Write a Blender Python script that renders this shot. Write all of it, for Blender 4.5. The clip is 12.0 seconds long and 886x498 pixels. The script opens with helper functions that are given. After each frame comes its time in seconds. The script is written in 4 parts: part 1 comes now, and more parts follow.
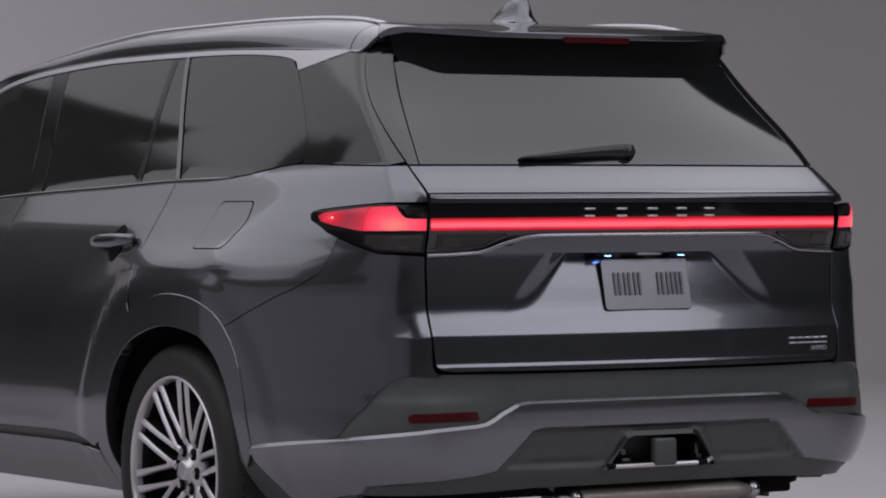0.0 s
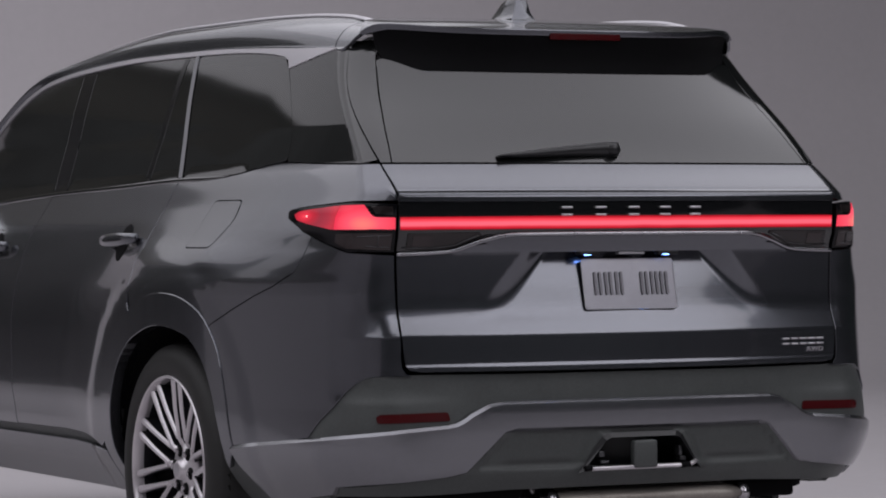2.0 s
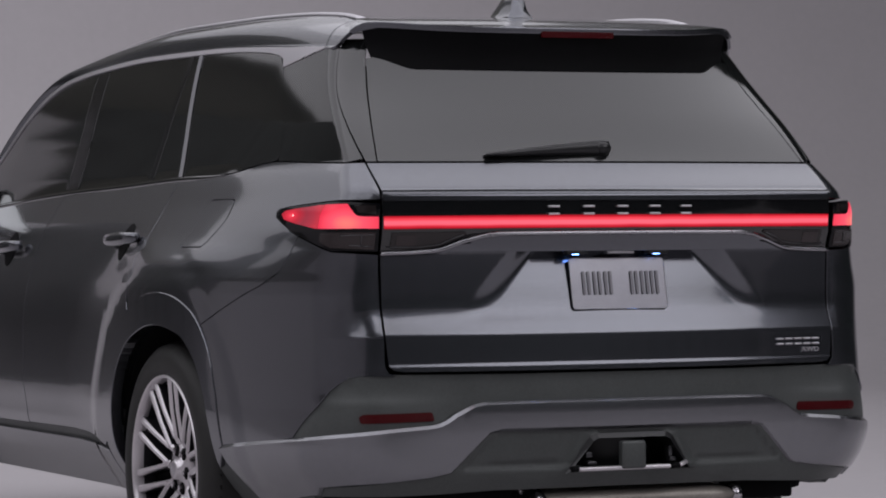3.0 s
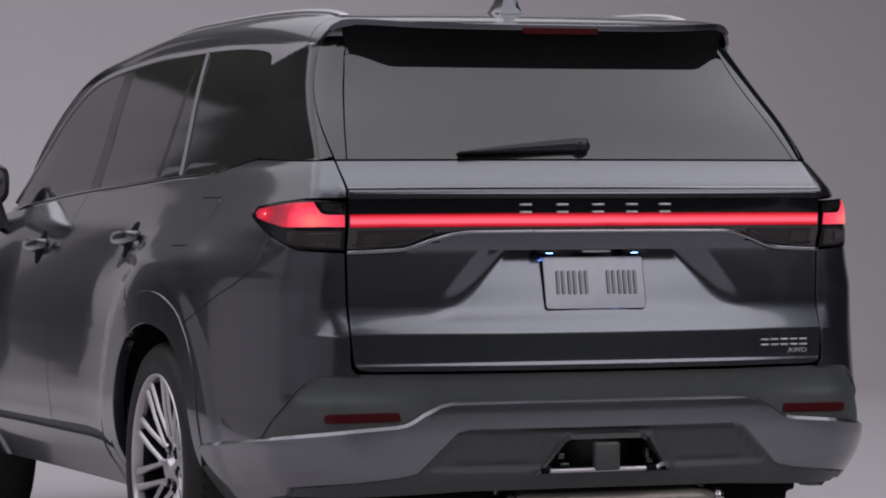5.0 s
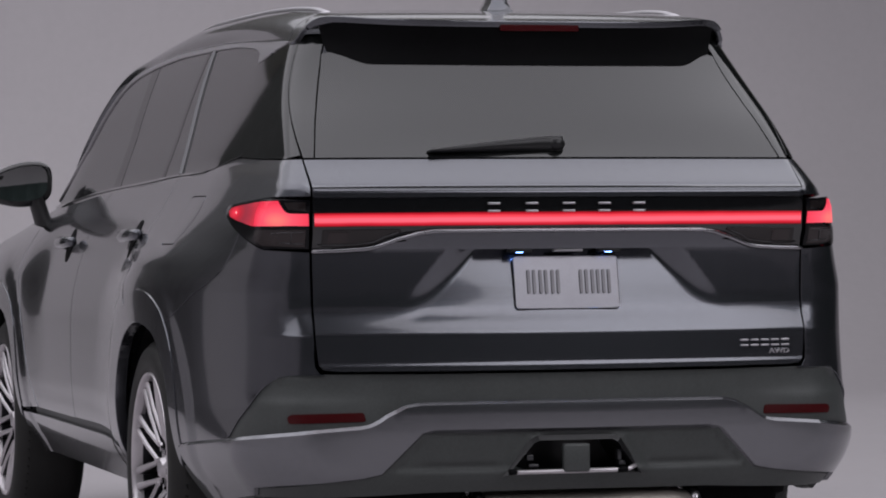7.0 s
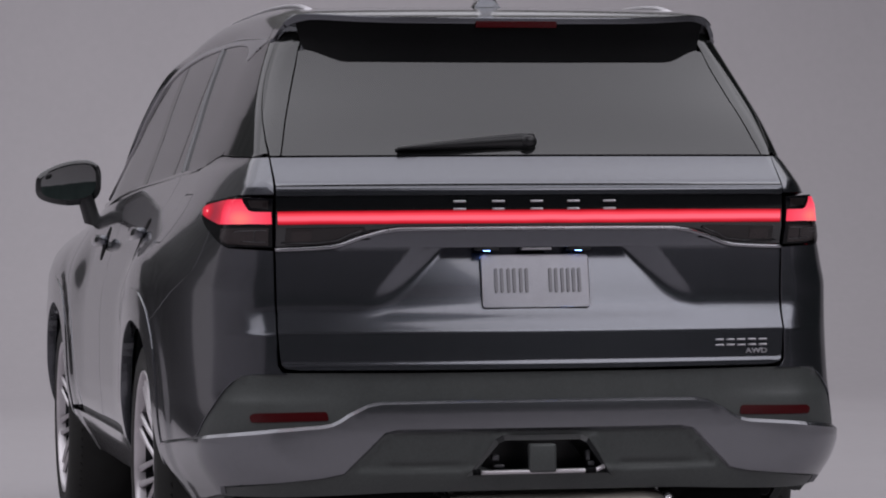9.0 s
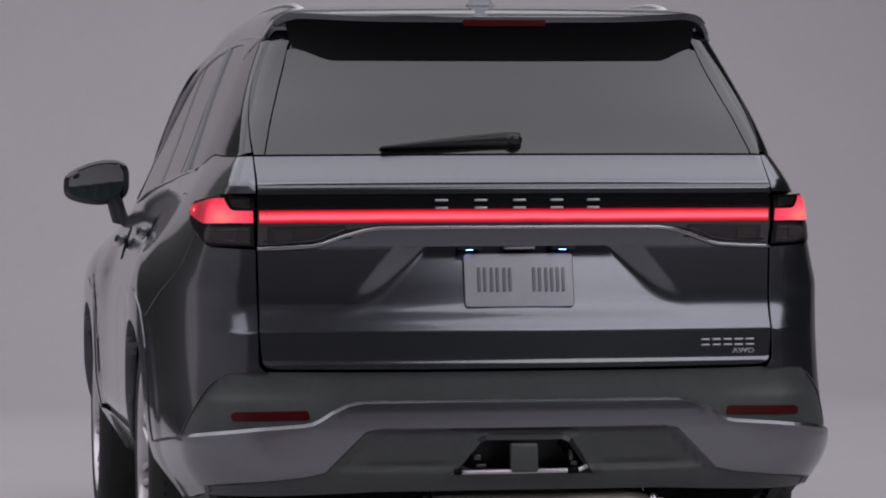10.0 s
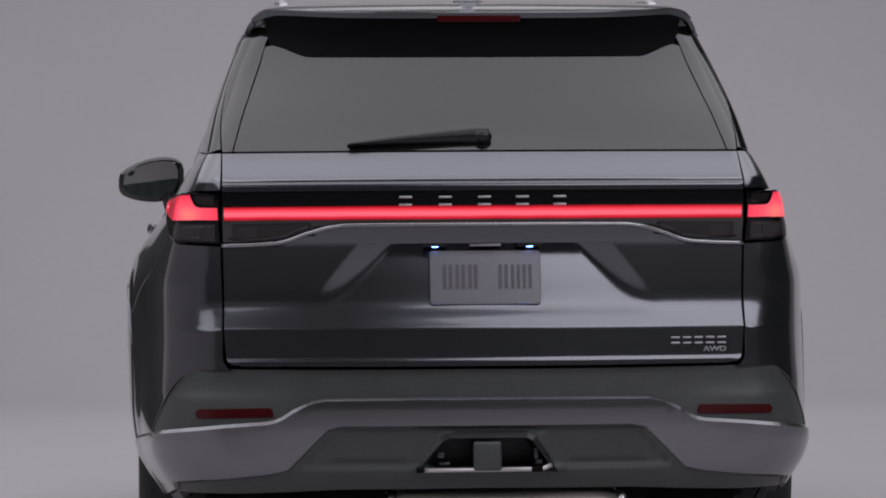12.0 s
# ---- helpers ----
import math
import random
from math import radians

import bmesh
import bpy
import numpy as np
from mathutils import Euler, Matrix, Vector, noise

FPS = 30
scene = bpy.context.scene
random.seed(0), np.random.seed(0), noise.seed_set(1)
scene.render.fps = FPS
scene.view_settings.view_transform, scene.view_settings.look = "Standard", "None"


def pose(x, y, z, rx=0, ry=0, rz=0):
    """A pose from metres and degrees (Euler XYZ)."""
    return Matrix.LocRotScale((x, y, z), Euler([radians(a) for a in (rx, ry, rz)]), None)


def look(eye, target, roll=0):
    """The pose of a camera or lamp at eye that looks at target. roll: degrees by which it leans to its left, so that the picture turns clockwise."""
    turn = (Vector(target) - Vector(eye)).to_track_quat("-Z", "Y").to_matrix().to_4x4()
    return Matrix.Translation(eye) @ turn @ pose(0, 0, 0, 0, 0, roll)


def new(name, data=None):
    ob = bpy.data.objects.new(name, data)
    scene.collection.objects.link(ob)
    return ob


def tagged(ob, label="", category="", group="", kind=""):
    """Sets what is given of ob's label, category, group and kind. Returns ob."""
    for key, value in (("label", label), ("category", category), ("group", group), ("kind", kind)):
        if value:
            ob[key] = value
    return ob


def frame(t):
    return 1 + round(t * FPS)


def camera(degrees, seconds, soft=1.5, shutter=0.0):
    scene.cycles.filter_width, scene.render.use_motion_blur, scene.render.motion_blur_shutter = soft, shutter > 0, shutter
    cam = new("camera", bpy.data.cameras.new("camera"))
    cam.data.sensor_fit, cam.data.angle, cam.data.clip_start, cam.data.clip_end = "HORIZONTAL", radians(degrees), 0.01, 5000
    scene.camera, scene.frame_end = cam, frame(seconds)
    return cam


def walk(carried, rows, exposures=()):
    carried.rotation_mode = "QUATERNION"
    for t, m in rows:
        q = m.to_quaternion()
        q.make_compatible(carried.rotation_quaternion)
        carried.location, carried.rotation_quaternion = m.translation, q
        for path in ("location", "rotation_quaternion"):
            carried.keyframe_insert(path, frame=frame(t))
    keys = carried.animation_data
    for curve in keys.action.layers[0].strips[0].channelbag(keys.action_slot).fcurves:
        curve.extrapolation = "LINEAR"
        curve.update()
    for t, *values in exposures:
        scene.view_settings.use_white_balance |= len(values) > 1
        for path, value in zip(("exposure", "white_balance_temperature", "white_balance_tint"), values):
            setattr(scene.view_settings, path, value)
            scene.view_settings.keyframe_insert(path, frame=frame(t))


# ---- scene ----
from mathutils.geometry import delaunay_2d_cdt
cam = camera(14.2358, 12.0, soft=1.9)
PATH = [
    (0, look((-5.9060, -8.4765, 1.1300), (-0.4248, 0.4790, 1.0636), -0.438)),
    (0.5, look((-5.6997, -8.5705, 1.1236), (-0.4031, 0.4955, 1.0628), -0.437)),
    (1, look((-5.4907, -8.6661, 1.1177), (-0.3851, 0.5089, 1.0619), -0.443)),
    (1.5, look((-5.2696, -8.7453, 1.1121), (-0.3584, 0.5351, 1.0605), -0.451)),
    (2, look((-5.0575, -8.8347, 1.1078), (-0.3418, 0.5466, 1.0604), -0.441)),
    (2.5, look((-4.8525, -8.9196, 1.1046), (-0.3272, 0.5551, 1.0597), -0.442)),
    (3, look((-4.6423, -8.9791, 1.1028), (-0.3019, 0.5817, 1.0580), -0.438)),
    (5, look((-3.8157, -9.2125, 1.1014), (-0.2288, 0.6557, 1.0532), -0.380)),
    (5.5, look((-3.6099, -9.2583, 1.1020), (-0.2110, 0.6763, 1.0520), -0.372)),
    (6, look((-3.4082, -9.3067, 1.1040), (-0.1956, 0.6896, 1.0510), -0.388)),
    (6.5, look((-3.2043, -9.3542, 1.1058), (-0.1812, 0.7010, 1.0503), -0.396)),
    (7, look((-2.9879, -9.3949, 1.1056), (-0.1670, 0.7189, 1.0492), -0.394)),
    (9, look((-2.0963, -9.5357, 1.0974), (-0.1177, 0.7760, 1.0438), -0.386)),
    (9.5, look((-1.8665, -9.5736, 1.0934), (-0.1098, 0.7783, 1.0428), -0.379)),
    (10, look((-1.6216, -9.5943, 1.0881), (-0.0998, 0.7947, 1.0413), -0.348)),
    (10.5, look((-1.3769, -9.6121, 1.0851), (-0.0922, 0.8089, 1.0400), -0.337)),
    (11, look((-1.1390, -9.6267, 1.0841), (-0.0833, 0.8199, 1.0374), -0.336)),
    (11.5, look((-0.9123, -9.6363, 1.0845), (-0.0759, 0.8302, 1.0352), -0.350)),
    (12, look((-0.6888, -9.6435, 1.0844), (-0.0676, 0.8380, 1.0321), -0.375)),
]
walk(cam, PATH)

# ---- world and studio lights ----
world = bpy.data.worlds.new("studio_dark")
scene.world = world
world.use_nodes = True
world.node_tree.nodes["Background"].inputs[0].default_value = (0.85, 1.0, 0.96, 1)
world.node_tree.nodes["Background"].inputs[1].default_value = 0.015


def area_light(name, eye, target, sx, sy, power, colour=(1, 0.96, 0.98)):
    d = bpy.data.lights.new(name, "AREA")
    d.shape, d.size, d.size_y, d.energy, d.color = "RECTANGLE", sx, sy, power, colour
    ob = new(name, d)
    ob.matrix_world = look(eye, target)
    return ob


area_light("overhead_softbox", (-2.15, 0.9, 7.4), (-2.15, 0.9, 0), 19.1, 7.2, 620, (0.945, 0.925, 1.0))
area_light("front_softbox", (-2.15, 8.6, 7.4), (-2.15, 8.6, 0), 19.1, 8.2, 490, (0.945, 0.925, 1.0))
area_light("far_softbox", (-2.15, 13.02, 6.4), (-2.15, 13.02, 0), 19.1, 4.75, 162, (0.945, 0.925, 1.0))
# No lamp is known here: an unseen fill, added to lighten the far wall.
area_light("backdrop_fill", (-1.0, 10.6, 6.3), (-1.0, 15.4, 1.6), 22.0, 1.4, 150, (0.945, 0.925, 1.0))
area_light("side_softbox", (-8.1, -6.8, 7.4), (-8.1, -6.8, 0), 8.2, 8.1, 270, (0.945, 0.925, 1.0))
rear_box = area_light("rear_softbox", (3.9, -7.19, 5.5), (3.9, -7.19, 0), 6.1, 8.4, 350, (0.945, 0.925, 1.0))
rear_box.matrix_world = pose(3.9, -7.19, 5.5, 0, 0, 24.6)
scene.view_settings.exposure = 0.0

# ---- materials ----


def material(name, colour=(0.5, 0.5, 0.5), rough=0.5, metal=0.0, coat=0.0, emit=None, strength=0.0, spec=0.5,
             noise_scale=0.0, noise_amount=0.0, bump_scale=0.0, bump=0.0, rough_var=0.0, coat_rough=0.03, transmission=0.0, ior=1.5):
    m = bpy.data.materials.new(name)
    m.use_nodes = True
    nt = m.node_tree
    b = nt.nodes["Principled BSDF"]
    b.inputs["Base Color"].default_value = (*colour, 1)
    b.inputs["Roughness"].default_value = rough
    b.inputs["Metallic"].default_value = metal
    b.inputs["Coat Weight"].default_value = coat
    b.inputs["Coat Roughness"].default_value = coat_rough
    b.inputs["Specular IOR Level"].default_value = spec
    b.inputs["Transmission Weight"].default_value = transmission
    b.inputs["IOR"].default_value = ior
    if emit:
        b.inputs["Emission Color"].default_value = (*emit, 1)
        b.inputs["Emission Strength"].default_value = strength
    if noise_amount or bump or rough_var:
        tc = nt.nodes.new("ShaderNodeTexCoord")
    if noise_amount:
        n1 = nt.nodes.new("ShaderNodeTexNoise")
        n1.inputs["Scale"].default_value, n1.inputs["Detail"].default_value = noise_scale, 6
        n2 = nt.nodes.new("ShaderNodeTexNoise")
        n2.inputs["Scale"].default_value, n2.inputs["Detail"].default_value = noise_scale * 14, 3
        mix = nt.nodes.new("ShaderNodeMath"); mix.operation = "ADD"
        ramp = nt.nodes.new("ShaderNodeMapRange")
        ramp.inputs["From Min"].default_value, ramp.inputs["From Max"].default_value = 0.6, 1.4
        ramp.inputs["To Min"].default_value, ramp.inputs["To Max"].default_value = 1 - noise_amount, 1 + noise_amount
        sc = nt.nodes.new("ShaderNodeVectorMath"); sc.operation = "SCALE"
        sc.inputs[0].default_value = colour
        nt.links.new(tc.outputs["Object"], n1.inputs["Vector"])
        nt.links.new(tc.outputs["Object"], n2.inputs["Vector"])
        nt.links.new(n1.outputs["Fac"], mix.inputs[0])
        nt.links.new(n2.outputs["Fac"], mix.inputs[1])
        nt.links.new(mix.outputs[0], ramp.inputs["Value"])
        nt.links.new(ramp.outputs["Result"], sc.inputs["Scale"])
        nt.links.new(sc.outputs[0], b.inputs["Base Color"])
    if rough_var:
        n4 = nt.nodes.new("ShaderNodeTexNoise")
        n4.inputs["Scale"].default_value = 3.0
        r4 = nt.nodes.new("ShaderNodeMapRange")
        r4.inputs["To Min"].default_value, r4.inputs["To Max"].default_value = rough - rough_var, rough + rough_var
        nt.links.new(tc.outputs["Object"], n4.inputs["Vector"])
        nt.links.new(n4.outputs["Fac"], r4.inputs["Value"])
        nt.links.new(r4.outputs["Result"], b.inputs["Roughness"])
    if bump:
        n3 = nt.nodes.new("ShaderNodeTexNoise")
        n3.inputs["Scale"].default_value, n3.inputs["Detail"].default_value = bump_scale, 4
        bp = nt.nodes.new("ShaderNodeBump")
        bp.inputs["Strength"].default_value, bp.inputs["Distance"].default_value = bump, 0.002
        nt.links.new(tc.outputs["Object"], n3.inputs["Vector"])
        nt.links.new(n3.outputs["Fac"], bp.inputs["Height"])
        nt.links.new(bp.outputs["Normal"], b.inputs["Normal"])
    return m


PAINT = material("graphite_metallic_paint", (0.118, 0.122, 0.138), 0.245, 0.92, 1.0, noise_scale=60, noise_amount=0.08, rough_var=0.02, coat_rough=0.06)
BLADE = material("satin_grey_blade_paint", (0.2, 0.202, 0.218), 0.24, 0.9, 0.8, noise_scale=60, noise_amount=0.08, rough_var=0.02, coat_rough=0.1)
GLOSS = material("gloss_black_trim", (0.008, 0.008, 0.009), 0.09, 0.0, 1.0, coat_rough=0.07)
PILLAR = material("gloss_black_pillar_film", (0.006, 0.006, 0.007), 0.14, spec=0.4, noise_scale=12, noise_amount=0.2)
LAMP_BLACK = material("black_lamp_body", (0.005, 0.005, 0.006), 0.12, spec=0.22, noise_scale=20, noise_amount=0.2)
PLASTIC = material("grained_dark_plastic", (0.066, 0.072, 0.070), 0.44, bump_scale=700, bump=0.3, noise_scale=9, noise_amount=0.15)
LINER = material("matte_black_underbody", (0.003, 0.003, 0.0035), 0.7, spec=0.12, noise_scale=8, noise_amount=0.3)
DARK_TRIM = material("satin_black_trim", (0.012, 0.012, 0.013), 0.32, noise_scale=15, noise_amount=0.2)
GLASS = material("dark_privacy_glass", (0.014, 0.015, 0.015), 0.06, 0.0, 0.0, spec=0.5, transmission=0.35, ior=1.72)
CHROME = material("satin_chrome", (0.52, 0.5, 0.52), 0.22, 1.0, rough_var=0.04)
SILVER = material("brushed_silver_trim", (0.54, 0.525, 0.55), 0.34, 0.9, rough_var=0.05)
STRIP = material("satin_grey_strip", (0.36, 0.355, 0.375), 0.27, 1.0, rough_var=0.04)
PILLAR_STRIP = material("satin_grey_pillar_strip", (0.13, 0.13, 0.135), 0.36, 0.8, rough_var=0.05)
SILVER_DARK = material("dark_silver_trim", (0.10, 0.10, 0.105), 0.34, 0.8, rough_var=0.05)
ALLOY = material("bright_machined_alloy", (0.68, 0.65, 0.67), 0.3, 0.7, noise_scale=20, noise_amount=0.08, rough_var=0.05)
ALLOY_DARK = material("dark_painted_alloy", (0.03, 0.03, 0.035), 0.35, 0.6)
RUBBER = material("tyre_rubber", (0.014, 0.014, 0.013), 0.62, noise_scale=12, noise_amount=0.25, bump_scale=300, bump=0.25)
def lamp_glow(name, low, high, edge, core, strength, span=(0.36, 0.66), upper=None):
    """A lit red lens: deep red at its upper and lower edges, pale in the middle of its height."""
    m = material(name, (0.08, 0.002, 0.004), 0.15, 0, 0.0, spec=0.2, emit=core, strength=strength)
    nt = m.node_tree
    tc, sep = nt.nodes.new("ShaderNodeTexCoord"), nt.nodes.new("ShaderNodeSeparateXYZ")
    rng, ramp = nt.nodes.new("ShaderNodeMapRange"), nt.nodes.new("ShaderNodeValToRGB")
    rng.inputs["From Min"].default_value, rng.inputs["From Max"].default_value = low, high
    r = ramp.color_ramp
    r.interpolation = "EASE"
    r.elements[0].position, r.elements[0].color = 0.0, (*edge, 1)
    r.elements[1].position, r.elements[1].color = 1.0, (*edge, 1)
    for pos in span:
        r.elements.new(pos).color = (*core, 1)
    for pos, col in upper or ():
        r.elements.new(pos).color = (*col, 1)
    nz = nt.nodes.new("ShaderNodeTexNoise")
    nz.inputs["Scale"].default_value = 7.0
    add = nt.nodes.new("ShaderNodeMath"); add.operation = "MULTIPLY_ADD"
    add.inputs[1].default_value, add.inputs[2].default_value = 0.004, -0.002
    ad2 = nt.nodes.new("ShaderNodeMath"); ad2.operation = "ADD"
    nt.links.new(tc.outputs["Object"], sep.inputs[0])
    nt.links.new(tc.outputs["Object"], nz.inputs["Vector"])
    nt.links.new(nz.outputs["Fac"], add.inputs[0])
    nt.links.new(add.outputs[0], ad2.inputs[0])
    nt.links.new(sep.outputs["Z"], ad2.inputs[1])
    nt.links.new(ad2.outputs[0], rng.inputs["Value"])
    nt.links.new(rng.outputs["Result"], ramp.inputs["Fac"])
    nt.links.new(ramp.outputs["Color"], nt.nodes["Principled BSDF"].inputs["Emission Color"])
    return m


RED_LIT = lamp_glow("lit_red_lens", 1.116, 1.155, (0.10, 0.001, 0.004), (1.0, 0.14, 0.2), 1.05, (0.40, 0.52), ((0.16, (0.62, 0.012, 0.03)), (0.72, (0.9, 0.055, 0.085)), (0.9, (0.5, 0.008, 0.02))))
RED_DIODE = material("bright_red_diode", (0.5, 0.1, 0.1), 0.3, emit=(1.0, 0.42, 0.42), strength=2.2)


def glow_lens(name, base, centre, reach, scale, stops):
    """A lens lit from one diode behind it: the colours run outwards from the diode."""
    m = material(name, base, 0.15, 0, 0.0, spec=0.15, emit=(1, 0.1, 0.1), strength=1.05)
    nt = m.node_tree
    tc, ab = nt.nodes.new("ShaderNodeTexCoord"), nt.nodes.new("ShaderNodeVectorMath")
    ab.operation = "ABSOLUTE"
    sc, ds, mr = nt.nodes.new("ShaderNodeVectorMath"), nt.nodes.new("ShaderNodeVectorMath"), nt.nodes.new("ShaderNodeMapRange")
    sc.operation, ds.operation = "MULTIPLY", "DISTANCE"
    sc.inputs[1].default_value = scale
    ds.inputs[1].default_value = [p * q for p, q in zip(centre, scale)]
    mr.inputs["From Max"].default_value = reach
    ramp = nt.nodes.new("ShaderNodeValToRGB")
    r = ramp.color_ramp
    r.elements[0].color, r.elements[1].color = (*stops[0][1], 1), (*stops[-1][1], 1)
    for pos, col in stops[1:-1]:
        r.elements.new(pos).color = (*col, 1)
    nt.links.new(tc.outputs["Object"], ab.inputs[0])
    nt.links.new(ab.outputs[0], sc.inputs[0])
    nt.links.new(sc.outputs[0], ds.inputs[0])
    nt.links.new(ds.outputs["Value"], mr.inputs["Value"])
    nt.links.new(mr.outputs["Result"], ramp.inputs["Fac"])
    nt.links.new(ramp.outputs["Color"], nt.nodes["Principled BSDF"].inputs["Emission Color"])
    return m


RED_HOT = glow_lens("brightly_lit_red_lens", (0.05, 0.001, 0.002), (0.795, 0.125, 1.135), 0.15, (1, 1, 1.9),
                    [(0.0, (1.0, 0.46, 0.22)), (0.14, (1.0, 0.22, 0.19)), (0.34, (1.0, 0.10, 0.155)), (0.65, (0.86, 0.04, 0.085)), (1.0, (0.5, 0.012, 0.03))])
RED_DIM = glow_lens("dimly_lit_red_lens", (0.09, 0.03, 0.036), (0.858, 0.372, 1.158), 0.16, (1, 1, 2.6),
                    [(0.0, (1.0, 0.16, 0.18)), (0.12, (0.75, 0.02, 0.05)), (0.3, (0.46, 0.008, 0.024)), (0.55, (0.27, 0.018, 0.035)), (0.8, (0.36, 0.02, 0.04)), (1.0, (0.5, 0.02, 0.04))])
RED_OFF = material("unlit_red_reflector", (0.06, 0.0015, 0.003), 0.2, 0, 0.0, spec=0.4, bump_scale=260, bump=0.4)
SMOKE = material("smoked_clear_lens", (0.02, 0.016, 0.016), 0.08, 0, 0.0, spec=0.45)
SMOKE_LIGHT = material("clear_lamp_reflector", (0.035, 0.026, 0.026), 0.25, 0.4, 0.3, bump_scale=120, bump=0.5)
LED = material("white_led", (0.8, 0.85, 1), 0.3, emit=(0.18, 0.36, 1.0), strength=14.0)
PLATE = material("pressed_plate_metal", (0.3, 0.295, 0.32), 0.28, 0.9, 0.3, noise_scale=25, noise_amount=0.08)
PLATE_CHAR = material("plate_bar_paint", (0.16, 0.155, 0.17), 0.33, 0.5, 0.5)
STEEL = material("brushed_exhaust_steel", (0.36, 0.335, 0.3), 0.55, 0.8, noise_scale=14, noise_amount=0.2)
MIRROR = material("door_mirror_glass", (0.72, 0.74, 0.74), 0.02, 1.0)
CYC = material("studio_sweep_paint", (0.426, 0.404, 0.416), 0.75, noise_scale=1.2, noise_amount=0.03)
DRAPE_GREY = material("dark_grey_studio_cloth", (0.042, 0.044, 0.041), 0.9, noise_scale=2, noise_amount=0.2)
UPPER = material("olive_grey_studio_wall", (0.11, 0.108, 0.092), 0.85, noise_scale=2, noise_amount=0.2)
# Greenish black, chosen to cool the dark reflections in the car's paint.
DRAPE = material("black_studio_wall", (0.022, 0.034, 0.032), 0.9, noise_scale=2, noise_amount=0.2)

# ---- tools ----


def finish(name, bm, mat, parent=None, label="", smooth=True):
    me = bpy.data.meshes.new(name)
    bm.to_mesh(me)
    bm.free()
    me.materials.append(mat)
    if smooth:
        me.shade_smooth()
    ob = new(name, me)
    if parent:
        ob.parent = parent
    return tagged(ob, label)


def part(name, bm, mat, parent, label="", smooth=True):
    return finish(name, bm, mat, parent, label, smooth)


def pchip(*pairs):
    x = np.array([p[0] for p in pairs], float)
    y = np.array([p[1] for p in pairs], float)
    h, d = np.diff(x), np.diff(y) / np.diff(x)
    m = np.zeros(len(x))
    m[0], m[-1] = d[0], d[-1]
    for i in range(1, len(x) - 1):
        if d[i - 1] * d[i] > 0:
            w1, w2 = 2 * h[i] + h[i - 1], h[i] + 2 * h[i - 1]
            m[i] = (w1 + w2) / (w1 / d[i - 1] + w2 / d[i])

    def f(q):
        q = np.clip(np.asarray(q, float), x[0], x[-1])
        i = np.clip(np.searchsorted(x, q) - 1, 0, len(x) - 2)
        t = (q - x[i]) / h[i]
        return ((1 + 2 * t) * (1 - t) ** 2 * y[i] + t * (1 - t) ** 2 * h[i] * m[i]
                + t * t * (3 - 2 * t) * y[i + 1] + t * t * (t - 1) * h[i] * m[i + 1])
    return f


def step(a, b, v):
    t = np.clip((np.asarray(v, float) - a) / (b - a), 0, 1)
    return t * t * (3 - 2 * t)


# ---- the body's surface: y runs from the rear bumper to the nose, x to the car's right ----
XP, YP, LC = 0.55, 0.55, 0.55
REAR = pchip((0.28, 0.08), (0.375, 0.015), (0.44, -0.022), (0.5, -0.031), (0.56, -0.036), (0.60, -0.0365), (0.628, -0.0345), (0.66, -0.014), (0.70, -0.0095), (0.745, -0.008),
             (0.80, -0.005), (0.8195, -0.0038), (0.8225, -0.002), (0.83, 0.0015), (0.84, 0.006), (0.86, 0.0145), (0.875, 0.0200), (0.895, 0.0245), (0.92, 0.0265), (0.94, 0.0270), (0.98, 0.0272), (1.05, 0.0262), (1.085, 0.016), (1.10, 0.009), (1.195, 0.004),
             (1.2215, 0.0052), (1.2235, 0.0125), (1.234, 0.0258), (1.305, 0.115), (1.45, 0.228), (1.57, 0.315), (1.75, 0.44))
REAR_PLAIN = pchip(*[(z, float(REAR(z))) for z in (0.28, 0.375, 0.44, 0.5, 0.56, 0.60, 0.628, 0.66, 0.70, 0.745, 0.80, 0.8195)], (0.90, 0.0), (1.0, 0.004), (1.10, 0.009),
                   *[(z, float(REAR(z))) for z in (1.195, 1.2215, 1.2235, 1.234, 1.305, 1.45, 1.57, 1.75)])
BOW = pchip((0.3, 0.12), (0.7, 0.13), (1.3, 0.13), (1.6, 0.36), (1.75, 0.4))
WIDE = pchip((0.28, 0.86), (0.36, 0.905), (0.40, 0.932), (0.45, 0.956), (0.52, 0.971), (0.6, 0.9785), (0.8, 0.9795), (0.93, 0.978), (0.965, 0.973), (1.0, 0.962), (1.05, 0.940), (1.10, 0.912),
             (1.16, 0.878), (1.2, 0.855), (1.29, 0.803), (1.31, 0.789), (1.34, 0.7805), (1.42, 0.754), (1.5, 0.7245), (1.59, 0.6875), (1.67, 0.651), (1.78, 0.59))
DOOR_WIDE = pchip((0.28, 0.855), (0.36, 0.905), (0.40, 0.932), (0.45, 0.952), (0.50, 0.966), (0.6, 0.971), (0.8, 0.970), (0.9, 0.960), (0.98, 0.943), (1.06, 0.9195), (1.12, 0.8990), (1.137, 0.8922),
                  (1.150, 0.8838), (1.2, 0.855), (1.29, 0.803), (1.31, 0.789), (1.34, 0.7805), (1.42, 0.754), (1.5, 0.7245), (1.59, 0.6875), (1.67, 0.651), (1.78, 0.59))
HAUNCH = pchip((0.9, 0), (0.94, 0.0), (0.965, 0.002), (1.0, 0.009), (1.025, 0.0165), (1.05, 0.016), (1.10, 0.008), (1.16, 0.002), (1.2, 0), (1.4, 0))
